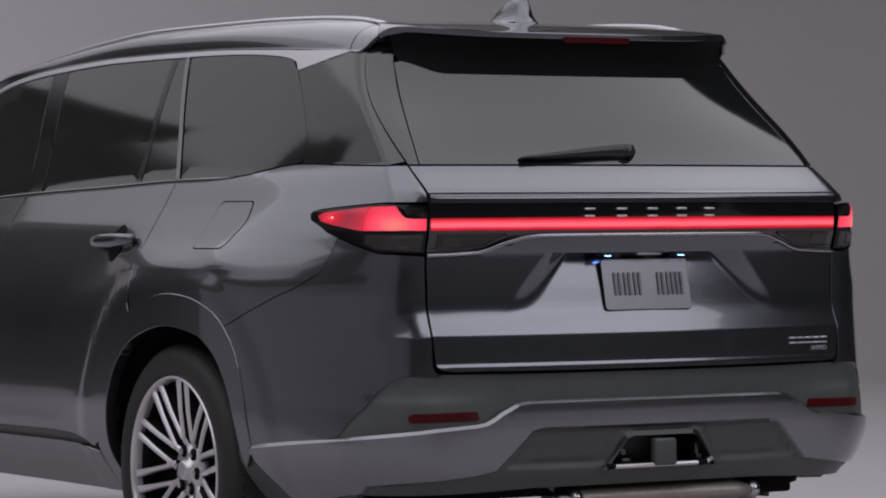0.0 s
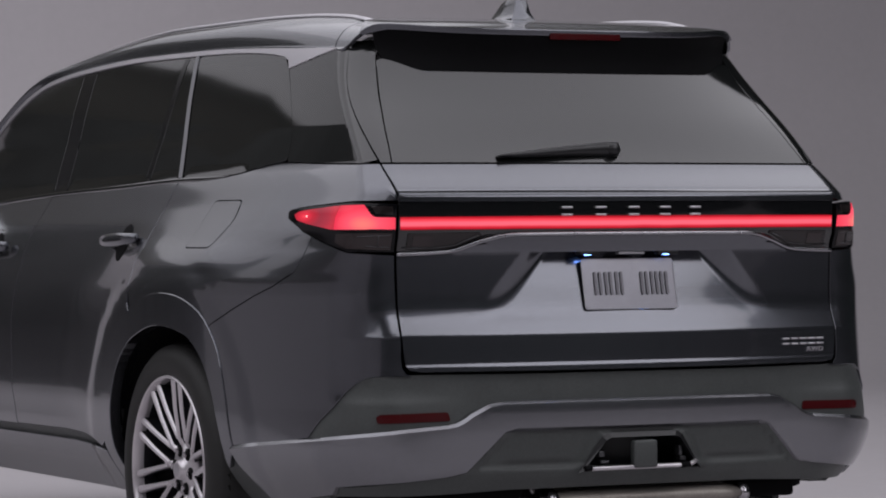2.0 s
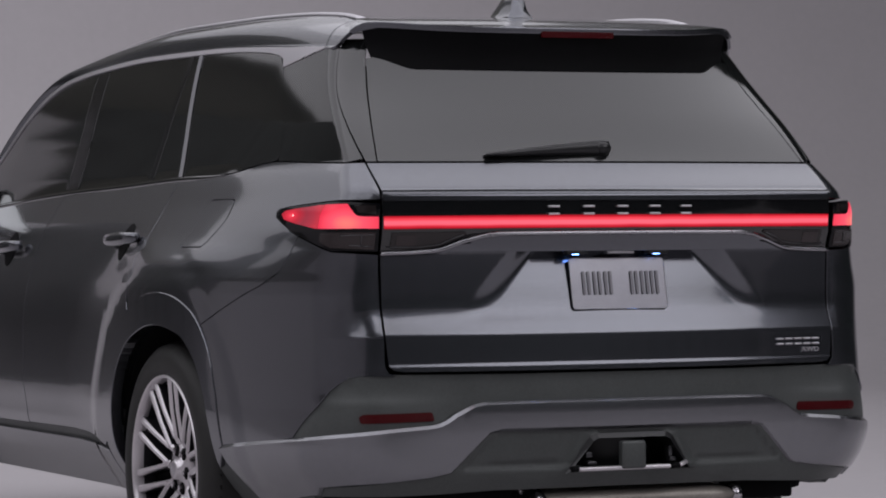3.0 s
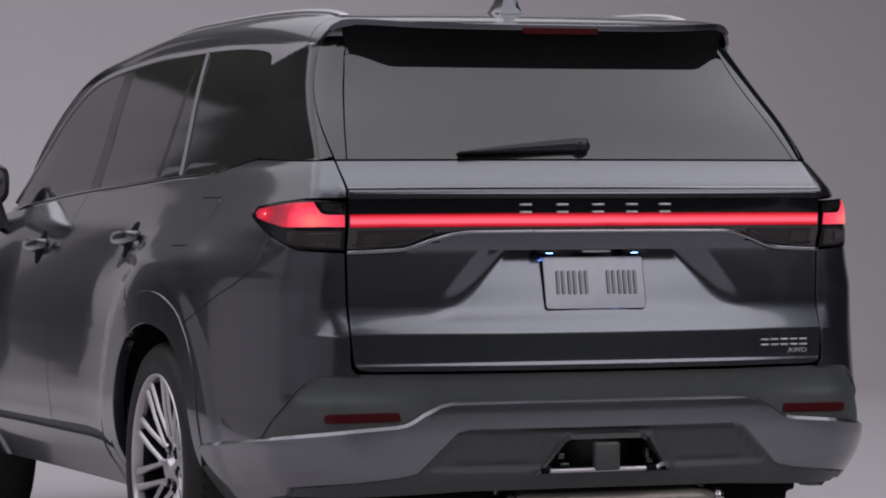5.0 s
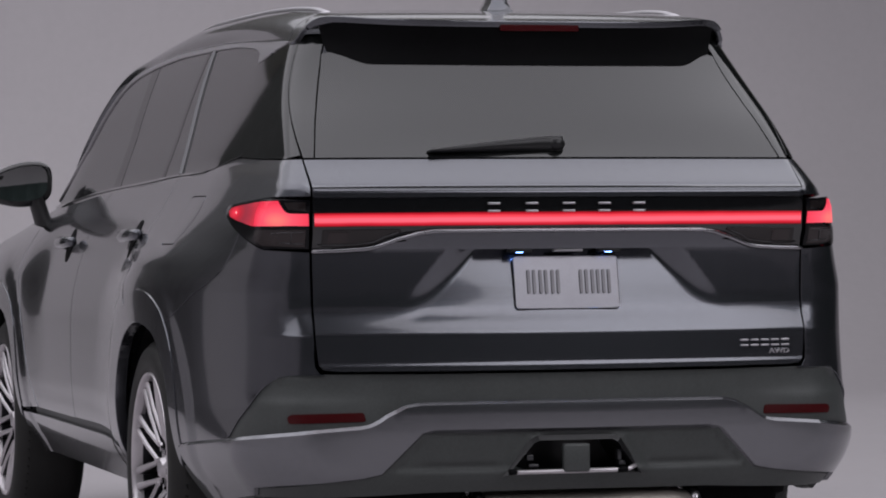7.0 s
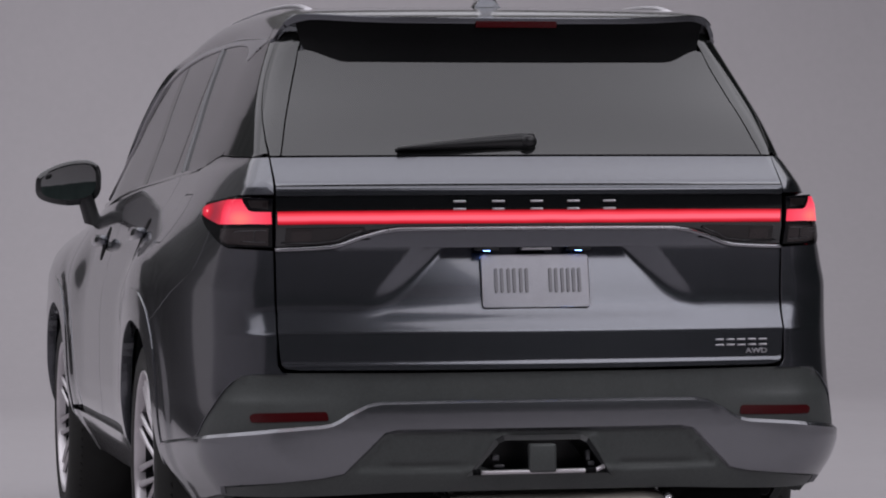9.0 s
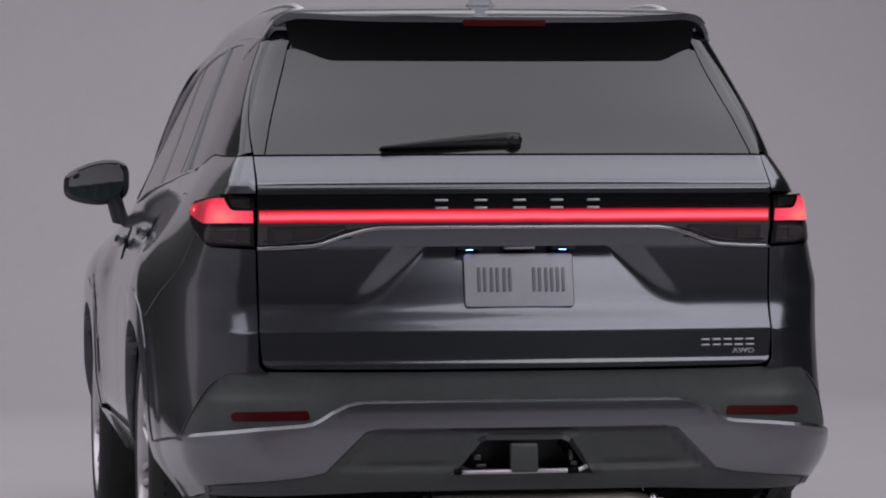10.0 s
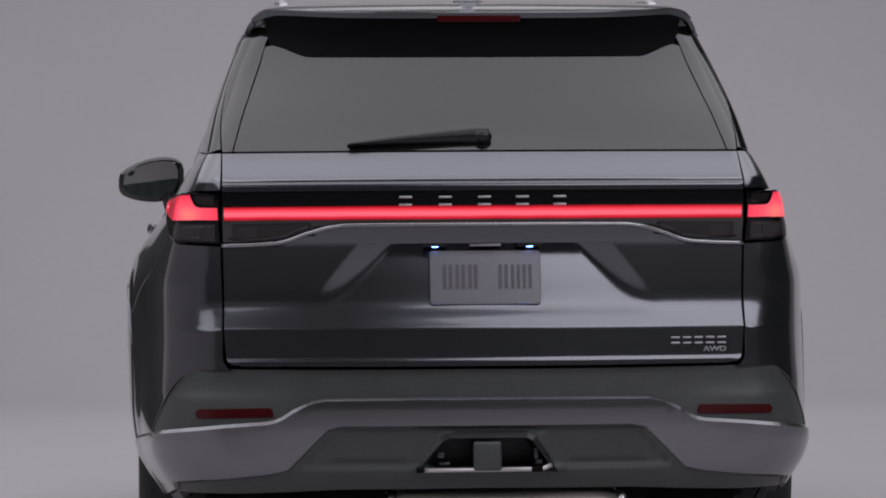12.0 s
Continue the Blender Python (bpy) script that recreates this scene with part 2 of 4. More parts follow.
BELT = pchip((0.2, 1.304), (0.5, 1.312), (0.70, 1.3195), (0.76, 1.317), (0.90, 1.3015), (1.02, 1.2885), (1.15, 1.2835), (1.44, 1.281), (1.9, 1.267), (2.4, 1.254), (2.75, 1.241), (3.2, 1.216), (3.6, 1.195), (4.3, 1.15))
TAPER = pchip((0.3, 0.17), (0.4, 0.145), (0.5, 0.11), (0.62, 0.158), (0.85, 0.18), (0.97, 0.175), (1.06, 0.14), (1.12, 0.10), (1.3, 0.07), (1.42, 0.06), (1.7, 0.05))
ROUND = pchip((0.3, 0.15), (0.45, 0.18), (0.52, 0.16), (0.62, 0.11), (0.85, 0.105), (1.0, 0.10), (1.1, 0.082), (1.2, 0.08), (1.31, 0.065), (1.42, 0.06), (1.55, 0.055), (1.7, 0.07))
WHEEL_Y = (1.185, 4.135)


def wide_at(y, z):
    w = WIDE(z) - TAPER(z) * np.maximum(0, 0.95 - y) ** 2 - 0.10 * np.maximum(0, y - 3.2) ** 2 * step(1.0, 1.3, z)
    zb = 1.3195 + (BELT(np.maximum(y, 1.15)) + 0.006 - 1.3195) * step(0.45, 1.2, y)
    wb, wt = WIDE(zb), WIDE(1.42)
    w = w + np.where((z > zb) & (z < 1.42), wb + (wt - wb) * (z - zb) / (1.42 - zb) - WIDE(z), 0)
    low = 1 - step(0.93, 1.08, z)
    w = w + low * (0.019 * np.exp(-((y - WHEEL_Y[0]) / 0.42) ** 2) + 0.014 * np.exp(-((y - WHEEL_Y[1]) / 0.45) ** 2))
    for yw in WHEEL_Y:
        w = w + 0.007 * (1 - step(0.60, 0.68, np.hypot(y - yw, z - 0.392)))
    w = w + HAUNCH(z) * np.exp(-((y - WHEEL_Y[0]) / 0.42) ** 4)
    high = step(0.92, 1.06, z)
    flare = step(0.53, 0.98, np.hypot(y - WHEEL_Y[0], z - 0.392)) * step(1.2, 1.5, y)
    on_door = (high * step(1.3, 1.8, y) + (1 - high) * flare) * (1 - step(3.1, 3.6, y))
    w = w + (DOOR_WIDE(z) - WIDE(z)) * on_door
    return w - 0.32 * np.maximum(0, y - 4.45) ** 2


def rear_at(x, z):
    fade = step(0.70, 0.93, np.abs(x))
    return REAR(z) + (REAR_PLAIN(z) - REAR(z)) * fade + BOW(z) * x * x


def surf(s, z):
    """Place on the body and the outward way there; s runs from the tail's middle round the corner and along the side."""
    s, z = np.broadcast_arrays(np.asarray(s, float), np.asarray(z, float))
    a = np.abs(s)
    sg = np.where(s < 0, -1.0, 1.0)
    ang = np.clip((a - XP) / LC, 0, 1) * math.pi / 2
    ox, oy = np.minimum(a, XP), YP + np.maximum(0, a - XP - LC)
    dx, dy = np.sin(ang), -np.cos(ang)
    lo, hi = np.full(a.shape, -0.3), np.full(a.shape, 1.2)
    r = ROUND(z)
    for _ in range(20):
        mid = (lo + hi) / 2
        x, y = ox + dx * mid, oy + dy * mid
        fa, fb = x - wide_at(y, z), rear_at(x, z) - y
        u, v = np.maximum(fa + r, 0), np.maximum(fb + r, 0)
        f = np.minimum(-r, np.maximum(fa, fb)) + np.hypot(u, v)
        inside = f < 0
        lo, hi = np.where(inside, mid, lo), np.where(inside, hi, mid)
    mid = (lo + hi) / 2
    return np.stack([sg * (ox + dx * mid), oy + dy * mid, z], -1), np.stack([sg * dx, dy, np.zeros_like(a)], -1)


def s_x(x, z):
    """s where the body is x wide at height z, on the tail and its corner."""
    lo, hi = 0.0, XP + LC
    for _ in range(30):
        mid = (lo + hi) / 2
        if surf(mid, z)[0][0] < x:
            lo = mid
        else:
            hi = mid
    return (lo + hi) / 2


def s_y(y, z):
    """s on the side or corner at length y and height z."""
    if y >= YP:
        return XP + LC + y - YP
    lo, hi = XP * 0.6, XP + LC
    for _ in range(30):
        mid = (lo + hi) / 2
        if surf(mid, z)[0][1] < y:
            lo = mid
        else:
            hi = mid
    return (lo + hi) / 2


def X(*pts):
    return [(s_x(x, z), z) for x, z in pts]


def Y(*pts):
    return [(s_y(y, z), z) for y, z in pts]


def dense(poly, gap):
    out = []
    for (a, b), (c, d) in zip(poly, poly[1:] + poly[:1]):
        n = max(1, int(math.hypot(c - a, d - b) / gap))
        out += [(a + (c - a) * i / n, b + (d - b) * i / n) for i in range(n)]
    return out


def soften(poly, radius, sharp=()):
    """Round the corners of a polygon."""
    out = []
    n = len(poly)
    for i, p in enumerate(poly):
        p = Vector(p)
        a, b = Vector(poly[i - 1]) - p, Vector(poly[(i + 1) % n]) - p
        r = min(radius, a.length * 0.45, b.length * 0.45)
        if i in sharp or r < 1e-4:
            out.append(tuple(p))
            continue
        a, b = p + a.normalized() * r, p + b.normalized() * r
        for k in range(5):
            t = k / 4
            out.append(tuple(a * (1 - t) ** 2 + p * 2 * t * (1 - t) + b * t * t))
    return out


def in_poly(px, py, poly):
    inside = np.zeros(px.shape, bool)
    for (x1, y1), (x2, y2) in zip(poly, poly[1:] + poly[:1]):
        if y1 == y2:
            continue
        c = ((y1 > py) != (y2 > py)) & (px < (x2 - x1) * (py - y1) / (y2 - y1) + x1)
        inside ^= c
    return inside


def edge_gap(px, py, poly):
    best = np.full(px.shape, 9.0)
    for (x1, y1), (x2, y2) in zip(poly, poly[1:] + poly[:1]):
        dx, dy = x2 - x1, y2 - y1
        t = np.clip(((px - x1) * dx + (py - y1) * dy) / (dx * dx + dy * dy + 1e-12), 0, 1)
        best = np.minimum(best, np.hypot(px - x1 - t * dx, py - y1 - t * dy))
    return best


def patch(name, poly, func, mat, parent, label="", grid=0.025, thick=0.012, holes=(), edge=None, chamfer=0.0):
    """A skin over the polygon in (u, v), lifted by func(u, v) -> places, ways; with a turned-in rim and true normals."""
    edge = edge or min(grid, 0.014)
    loops = [dense(poly, edge)] + [dense(h, edge) for h in holes]
    pts, edges = [], []
    for lp in loops:
        k = len(pts)
        pts += lp
        edges += [(k + i, k + (i + 1) % len(lp)) for i in range(len(lp))]
    us, vs = [p[0] for p in loops[0]], [p[1] for p in loops[0]]
    gu, gv = np.meshgrid(np.arange(min(us), max(us), grid), np.arange(min(vs), max(vs), grid))
    gu = gu + (np.arange(gu.shape[0]) % 2)[:, None] * grid / 2
    gu, gv = gu.ravel(), gv.ravel()
    ok = in_poly(gu, gv, loops[0])
    for h in loops[1:]:
        ok &= ~in_poly(gu, gv, h)
    gu, gv = gu[ok], gv[ok]
    far = np.full(gu.shape, 9.0)
    for lp in loops:
        far = np.minimum(far, edge_gap(gu, gv, lp))
    gu, gv = gu[far > grid * 0.55], gv[far > grid * 0.55]
    allp = [Vector(p) for p in pts] + [Vector((a, b)) for a, b in zip(gu, gv)]
    ov, oe, of, *_ = delaunay_2d_cdt(allp, edges, [], 0, 1e-6)
    q = np.array([(v[0], v[1]) for v in ov])
    tri = np.array([list(f) for f in of if len(f) == 3])
    cen = q[tri].mean(1)
    ok = in_poly(cen[:, 0], cen[:, 1], loops[0])
    for h in loops[1:]:
        ok &= ~in_poly(cen[:, 0], cen[:, 1], h)
    tri = tri[ok]
    p, way = func(q[:, 0], q[:, 1])
    e = 0.002
    nrm = np.cross(func(q[:, 0] + e, q[:, 1])[0] - func(q[:, 0] - e, q[:, 1])[0], func(q[:, 0], q[:, 1] + e)[0] - func(q[:, 0], q[:, 1] - e)[0])
    nrm /= np.linalg.norm(nrm, axis=1)[:, None] + 1e-12
    flip = (nrm * way).sum(1) < 0
    nrm[flip] *= -1
    fn = np.cross(p[tri[:, 1]] - p[tri[:, 0]], p[tri[:, 2]] - p[tri[:, 0]])
    bad = (fn * nrm[tri].sum(1)).sum(1) < 0
    tri[bad] = tri[bad][:, ::-1]
    # rim
    cnt = {}
    for f in tri:
        for a, b in ((f[0], f[1]), (f[1], f[2]), (f[2], f[0])):
            cnt[(a, b)] = cnt.get((a, b), 0) + 1
    border = [k for k in cnt if (k[1], k[0]) not in cnt]
    ids = sorted({i for k in border for i in k})
    m1 = {i: len(p) + j for j, i in enumerate(ids)}
    m2 = {i: len(p) + len(ids) + j for j, i in enumerate(ids)}
    m3 = {i: len(p) + 2 * len(ids) + j for j, i in enumerate(ids)}
    out = np.zeros((len(p), 3))
    for i, k in border:
        o = np.cross(p[k] - p[i], nrm[i])
        o /= np.linalg.norm(o) + 1e-12
        out[i] += o
        out[k] += o
    out = out[ids] / (np.linalg.norm(out[ids], axis=1)[:, None] + 1e-12)
    slope = chamfer or min(0.0022, thick * 0.3)
    ring2 = p[ids] + out * slope * (0.9 if chamfer else 0.45) - nrm[ids] * slope
    vv = np.concatenate([p, p[ids], ring2, ring2 - nrm[ids] * max(0.001, thick - slope)])
    faces = [tuple(int(i) for i in f) for f in tri] + [(m1[b], m1[a], m2[a], m2[b]) for a, b in border] + [(m2[b], m2[a], m3[a], m3[b]) for a, b in border]
    me = bpy.data.meshes.new(name)
    me.from_pydata(vv.tolist(), [], faces)
    me.materials.append(mat)
    me.shade_smooth()
    nl = []
    for f in me.polygons:
        for li in f.loop_indices:
            vi = me.loops[li].vertex_index
            nl.append(tuple(nrm[vi]) if vi < len(p) else tuple(f.normal))
    me.normals_split_custom_set(nl)
    ob = new(name, me)
    ob.parent = parent
    return tagged(ob, label)


def skin(offset=0.0):
    """Lift for panels that lie on the body, moved outwards by offset (a number or a function of s, z)."""
    def f(s, z):
        p, way = surf(s, z)
        o = offset(s, z) if callable(offset) else offset
        return p + way * np.broadcast_to(np.asarray(o, float), p.shape[:-1])[..., None], way
    return f


def both(name, pts, func, mat, parent, label="", **k):
    """The same panel on the right and the left side."""
    return [patch(name, [(sg * s, z) for s, z in pts][::sg], func, mat, parent, label, **k) for sg in (1, -1)]


def tube(bm, path, section, closed=False, cap=True):
    """Sweep a flat section (a, b) along a path of points: a sideways, b upwards."""
    rings = []
    n = len(path)
    for i, c in enumerate(path):
        c = Vector(c)
        d = (Vector(path[(i + 1) % n if closed else min(i + 1, n - 1)]) - Vector(path[i - 1 if closed else max(i - 1, 0)])).normalized()
        up = Vector((0, 0, 1)) if abs(d.z) < 0.95 else Vector((0, 1, 0))
        side = d.cross(up).normalized()
        up = side.cross(d)
        rings.append([bm.verts.new(c + side * a + up * b) for a, b in section(i / max(1, n - 1))])
    m = len(rings[0])
    for i in range(n if closed else n - 1):
        r1, r2 = rings[i], rings[(i + 1) % n]
        for j in range(m):
            bm.faces.new((r1[j], r1[(j + 1) % m], r2[(j + 1) % m], r2[j]))
    if cap and not closed:
        bm.faces.new(rings[0][::-1])
        bm.faces.new(rings[-1])
    bmesh.ops.recalc_face_normals(bm, faces=bm.faces)


def oval(a, b, n=12):
    return [(a * math.cos(2 * math.pi * i / n), b * math.sin(2 * math.pi * i / n)) for i in range(n)]


def block(bm, centre, size, bevel=0.003, rot=None):
    m = Matrix.Translation(centre) @ (rot or Matrix.Identity(4)) @ Matrix.Diagonal((*size, 1))
    r = bmesh.ops.create_cube(bm, size=1, matrix=m)
    if bevel:
        bmesh.ops.bevel(bm, geom=list({e for v in r["verts"] for e in v.link_edges}), offset=bevel, segments=2, affect="EDGES", profile=0.6)


def spin(bm, profile, steps, axis_y, axis_z):
    """Turn a profile of (x, radius) about the wheel's axle."""
    rings = []
    for i in range(steps):
        a = 2 * math.pi * i / steps
        rings.append([bm.verts.new((x, axis_y + r * math.cos(a), axis_z + r * math.sin(a))) for x, r in profile])
    for i in range(steps):
        r1, r2 = rings[i], rings[(i + 1) % steps]
        for j in range(len(profile) - 1):
            bm.faces.new((r1[j], r1[j + 1], r2[j + 1], r2[j]))
    bmesh.ops.recalc_face_normals(bm, faces=bm.faces)

# ---- the studio: one sweep of floor and wall, ceiling, dark end ----


def studio_sweep():
    bm = bmesh.new()
    q0 = 3.0 / 15
    prof = [(0.6, 0.0)] + [(1 - q0 + q0 * math.sin(math.radians(a)), 3.0 - 3.0 * math.cos(math.radians(a))) for a in range(0, 91, 6)] + [(1.0, 4.8), (1.0, 8.0)]
    rings = []
    for k, h in prof:
        ring = []
        for i in range(96):
            a = 2 * math.pi * i / 96
            c, s = math.cos(a), math.sin(a)
            q = (abs(c) ** 5 + abs(s) ** 5) ** (-1 / 5)
            ring.append(bm.verts.new((k * 15 * q * c, 1 + k * 15 * q * s, h)))
        rings.append(ring)
    bm.faces.new(rings[0])
    for r1, r2 in zip(rings, rings[1:]):
        for i in range(96):
            if r2 is not rings[-1] or i >= 48:
                bm.faces.new((r1[i], r1[(i + 1) % 96], r2[(i + 1) % 96], r2[i]))
    bmesh.ops.recalc_face_normals(bm, faces=bm.faces)
    bmesh.ops.reverse_faces(bm, faces=bm.faces)
    return tagged(finish("floor", bm, CYC), "pale grey seamless studio floor curving up into wall", "studio sweep", kind="structure")


studio_sweep()
bm = bmesh.new()
rings = []
for k, h in ((1.006, 4.77), (1.006, 8.0), (1.02, 8.0), (1.02, 4.77)):
    ring = []
    for i in range(49):
        c, sn = math.cos(2 * math.pi * i / 96), math.sin(2 * math.pi * i / 96)
        q = (abs(c) ** 5 + abs(sn) ** 5) ** (-1 / 5)
        ring.append(bm.verts.new((k * 15 * q * c, 1 + k * 15 * q * sn, h)))
    rings.append(ring)
for r1, r2 in zip(rings, rings[1:] + rings[:1]):
    for i in range(48):
        bm.faces.new((r1[i], r1[i + 1], r2[i + 1], r2[i]))
for i in (0, 48):
    bm.faces.new([r[i] for r in rings])
bmesh.ops.recalc_face_normals(bm, faces=bm.faces)
tagged(finish("wall_north", bm, UPPER), "dark studio wall above the pale sweep", "wall", kind="structure")
bm = bmesh.new()
block(bm, (0, 1, 8.1), (32, 32, 0.2), 0)
tagged(finish("ceiling", bm, DRAPE, smooth=False), "dark studio ceiling above the softbox", "ceiling", kind="structure")


def drape(name, p, q, height=4.9, cloth=DRAPE, words="unseen black cloth added to darken reflections"):
    """A hanging black cloth with soft folds, from p to q on the floor plan."""
    bm = bmesh.new()
    p, q = Vector(p), Vector(q)
    d = (q - p).normalized()
    n = Vector((-d.y, d.x))
    count = int((q - p).length / 0.12)
    cols = []
    for i in range(count + 1):
        c = p + (q - p) * i / count + n * (0.06 * math.sin(i * 1.1) + 0.03 * math.sin(i * 2.3))
        cols.append([bm.verts.new((c.x, c.y, z)) for z in (0.01, height)])
    for c1, c2 in zip(cols, cols[1:]):
        bm.faces.new((c1[0], c2[0], c2[1], c1[1]))
    r = bmesh.ops.extrude_face_region(bm, geom=list(bm.faces))
    bmesh.ops.translate(bm, verts=[v for v in r["geom"] if isinstance(v, bmesh.types.BMVert)], vec=(n.x * 0.02, n.y * 0.02, 0))
    bmesh.ops.recalc_face_normals(bm, faces=bm.faces)
    tagged(finish(name, bm, cloth), words, "drape", kind="structure")


# Unseen cloths, added out of view so that the car reflects something dark.
drape("cloth_south", (-7.0, -11.9), (11.5, -11.9), 4.1)
drape("cloth_west", (-6.2, 9.0), (-3.45, 14.9), 4.9, DRAPE_GREY, "unseen dark grey cloth added to darken the side's reflections")
drape("cloth_east", (11.8, -11.6), (11.8, 6.5), 7.2)

# ---- the car ----
car = tagged(new("car"), "dark graphite metallic sport utility vehicle with lit full-width tail lamp", "car")
ROOF_C = pchip((0.28, 1.698), (0.34, 1.706), (0.5, 1.734), (0.8, 1.761), (1.4, 1.780), (2.0, 1.782), (2.44, 1.762), (2.89, 1.722), (3.37, 1.645), (3.9, 1.40), (4.15, 1.22))
ROOF_E = pchip((0.3, 1.638), (0.56, 1.657), (1.06, 1.68), (1.6, 1.698), (2.16, 1.703), (2.72, 1.689), (3.0, 1.66), (3.14, 1.632), (3.37, 1.514), (3.54, 1.40), (3.72, 1.225), (4.1, 1.15))
WIN_T = pchip((0.55, 1.6), (0.90, 1.612), (1.02, 1.654), (1.6, 1.68), (2.15, 1.684), (2.64, 1.667), (2.96, 1.637), (3.12, 1.594), (3.29, 1.497), (3.44, 1.37), (3.58, 1.21))
STRIP_T = pchip((0.55, 1.652), (0.9, 1.6695), (1.06, 1.678), (1.6, 1.6975), (2.15, 1.7015), (2.64, 1.684), (2.96, 1.655), (3.12, 1.612), (3.29, 1.515), (3.44, 1.388), (3.58, 1.228))
ARCH_R, MOULD_R, HUB_Z = 0.460, 0.547, 0.392


def belt(y0, y1, n=10, up=0.0):
    return Y(*[(y, float(BELT(y)) + up) for y in np.linspace(y0, y1, n)])


def top(y0, y1, n=10, up=0.0, f=WIN_T):
    return Y(*[(y, float(f(y)) + up) for y in np.linspace(y0, y1, n)])


ARCH_LINE = pchip((-10, 0.452), (11, 0.462), (24, 0.472), (34, 0.482), (46, 0.491), (57, 0.486), (68, 0.464), (84, 0.446), (105, 0.438), (123, 0.449), (139, 0.454), (156, 0.441), (178, 0.428), (192, 0.432))
MOULD_LINE = pchip((0, 0.515), (11, 0.521), (17.5, 0.529), (30, 0.552), (43, 0.585), (52, 0.590), (65, 0.571), (80, 0.548), (100, 0.532), (122, 0.530), (135, 0.540), (146, 0.538), (155, 0.529), (168, 0.509), (180, 0.506), (192, 0.51))


def arc(yc, r, a0, a1, n=16):
    """Points on the squarish arch round a wheel; degrees from the rear, over the top."""
    out = []
    for a in np.linspace(a0, a1, n):
        k = float(MOULD_LINE(a)) + r - MOULD_R if r > 0.5 else float(ARCH_LINE(a)) + r - ARCH_R
        out.append((yc - k * math.cos(math.radians(a)), HUB_Z + k * math.sin(math.radians(a))))
    return Y(*out)


GAP = pchip((1.04, 0.7195), (1.196, 0.7195), (1.25, 0.7175), (1.31, 0.717), (1.35, 0.719), (1.40, 0.7175), (1.44, 0.7125), (1.50, 0.699), (1.58, 0.670), (1.65, 0.6395), (1.70, 0.62))


def gap(z, d):
    return [(s_x(float(GAP(q)), q) + 1.25 * d, q) for q in z]


# lines that the panels share
GATE_SIDE = [(0.71, 0.76), (0.713, 0.9), (0.716, 1.05), (0.717, 1.196)]
LAMP_TOP = Y((0.17, 1.197), (0.3, 1.191), (0.42, 1.184), (0.475, 1.180))
LAMP_TIP = Y((0.49, 1.172), (0.478, 1.155), (0.435, 1.136))
LAMP_LOW = Y((0.36, 1.108), (0.3, 1.095), (0.22, 1.074), (0.155, 1.056))
SEAM = Y((0.325, 1.097), (0.343, 1.04), (0.375, 0.995), (0.46, 0.956), (0.603, 0.91), (0.70, 0.877), (0.795, 0.838))
LEDGE = [(0.0, 0.627), (0.2, 0.627), (0.44, 0.625)] + X((0.478, 0.618), (0.53, 0.592), (0.575, 0.566), (0.6, 0.561), (0.72, 0.552), (0.775, 0.546)) + Y((0.14, 0.534), (0.30, 0.519), (0.405, 0.510), (0.55, 0.497), (0.68, 0.483))
STRIP_LOW = [(0.0, 0.557), (0.40, 0.557)] + X((0.435, 0.548), (0.545, 0.437), (0.6, 0.425), (0.72, 0.412), (0.8, 0.404), (0.845, 0.395)) + Y((0.25, 0.372), (0.40, 0.352), (0.56, 0.338), (0.61, 0.398), (0.655, 0.446))


# inner shell that shuts the gaps between the panels
def shell():
    ss = np.linspace(-5.55, 5.55, 240)
    zs = np.linspace(0.33, 1.64, 60)
    g = [[surf(s, zs)[0] for s in ss]][0]
    bm = bmesh.new()
    rows = []
    for j, z in enumerate(zs):
        row = []
        for i, s in enumerate(ss):
            x, y, _ = g[i][j]
            row.append(bm.verts.new((x * 0.955, 2.6 + (y - 2.6) * 0.955 + (0.035 if abs(s) < 0.8 else 0), z)))
        rows.append(row)
    for j in range(len(zs) - 1):
        for i in range(len(ss) - 1):
            c = [rows[j][i], rows[j][i + 1], rows[j + 1][i + 1], rows[j + 1][i]]
            mx = sum((v.co for v in c), Vector()) / 4
            if mx.z > (float(ROOF_E(max(mx.y, 0.3))) - 0.06 if mx.y < 2.9 else float(WIN_T(mx.y)) - 0.07) or any(math.hypot(mx.y - w, mx.z - HUB_Z) < 0.46 for w in WHEEL_Y):
                continue
            if mx.y < 0.5 and (mx.z < 0.4 or abs(mx.x) < 0.3 and 0.4 < mx.z < 0.56):
                continue
            bm.faces.new(c)
    for v in [v for v in bm.verts if not v.link_faces]:
        bm.verts.remove(v)
    return part("inner_shell", bm, LINER, car)


shell()

# bumper: corner covers, sunken insert, lower blade
INSERT = X((0.690, 0.7085), (0.73, 0.7095), (0.765, 0.7095), (0.79, 0.7085), (0.812, 0.703), (0.835, 0.689), (0.857, 0.665), (0.88, 0.627), (0.90, 0.585), (0.917, 0.535)) + Y((0.40, 0.512))
corner = INSERT[:1] + X((0.706, 0.713), (0.718, 0.73), (0.7205, 0.76), (0.7195, 0.8), (0.721, 0.9), (0.723, 1.0)) + [(s_x(0.723, 1.045), 1.045)] + [(s, z - 0.003) for s, z in LAMP_LOW[::-1][0:3]] + SEAM + arc(WHEEL_Y[0], MOULD_R - 0.03, 51, 11, 24) + Y((0.68, 0.486), (0.55, 0.5), (0.45, 0.5085)) + INSERT[:0:-1]
bumper = new("rear_bumper")
bumper.parent = car
both("bumper_corner", corner, skin(0.0), PAINT, bumper, "painted rear bumper corner", grid=0.012, thick=0.03, chamfer=0.0015)


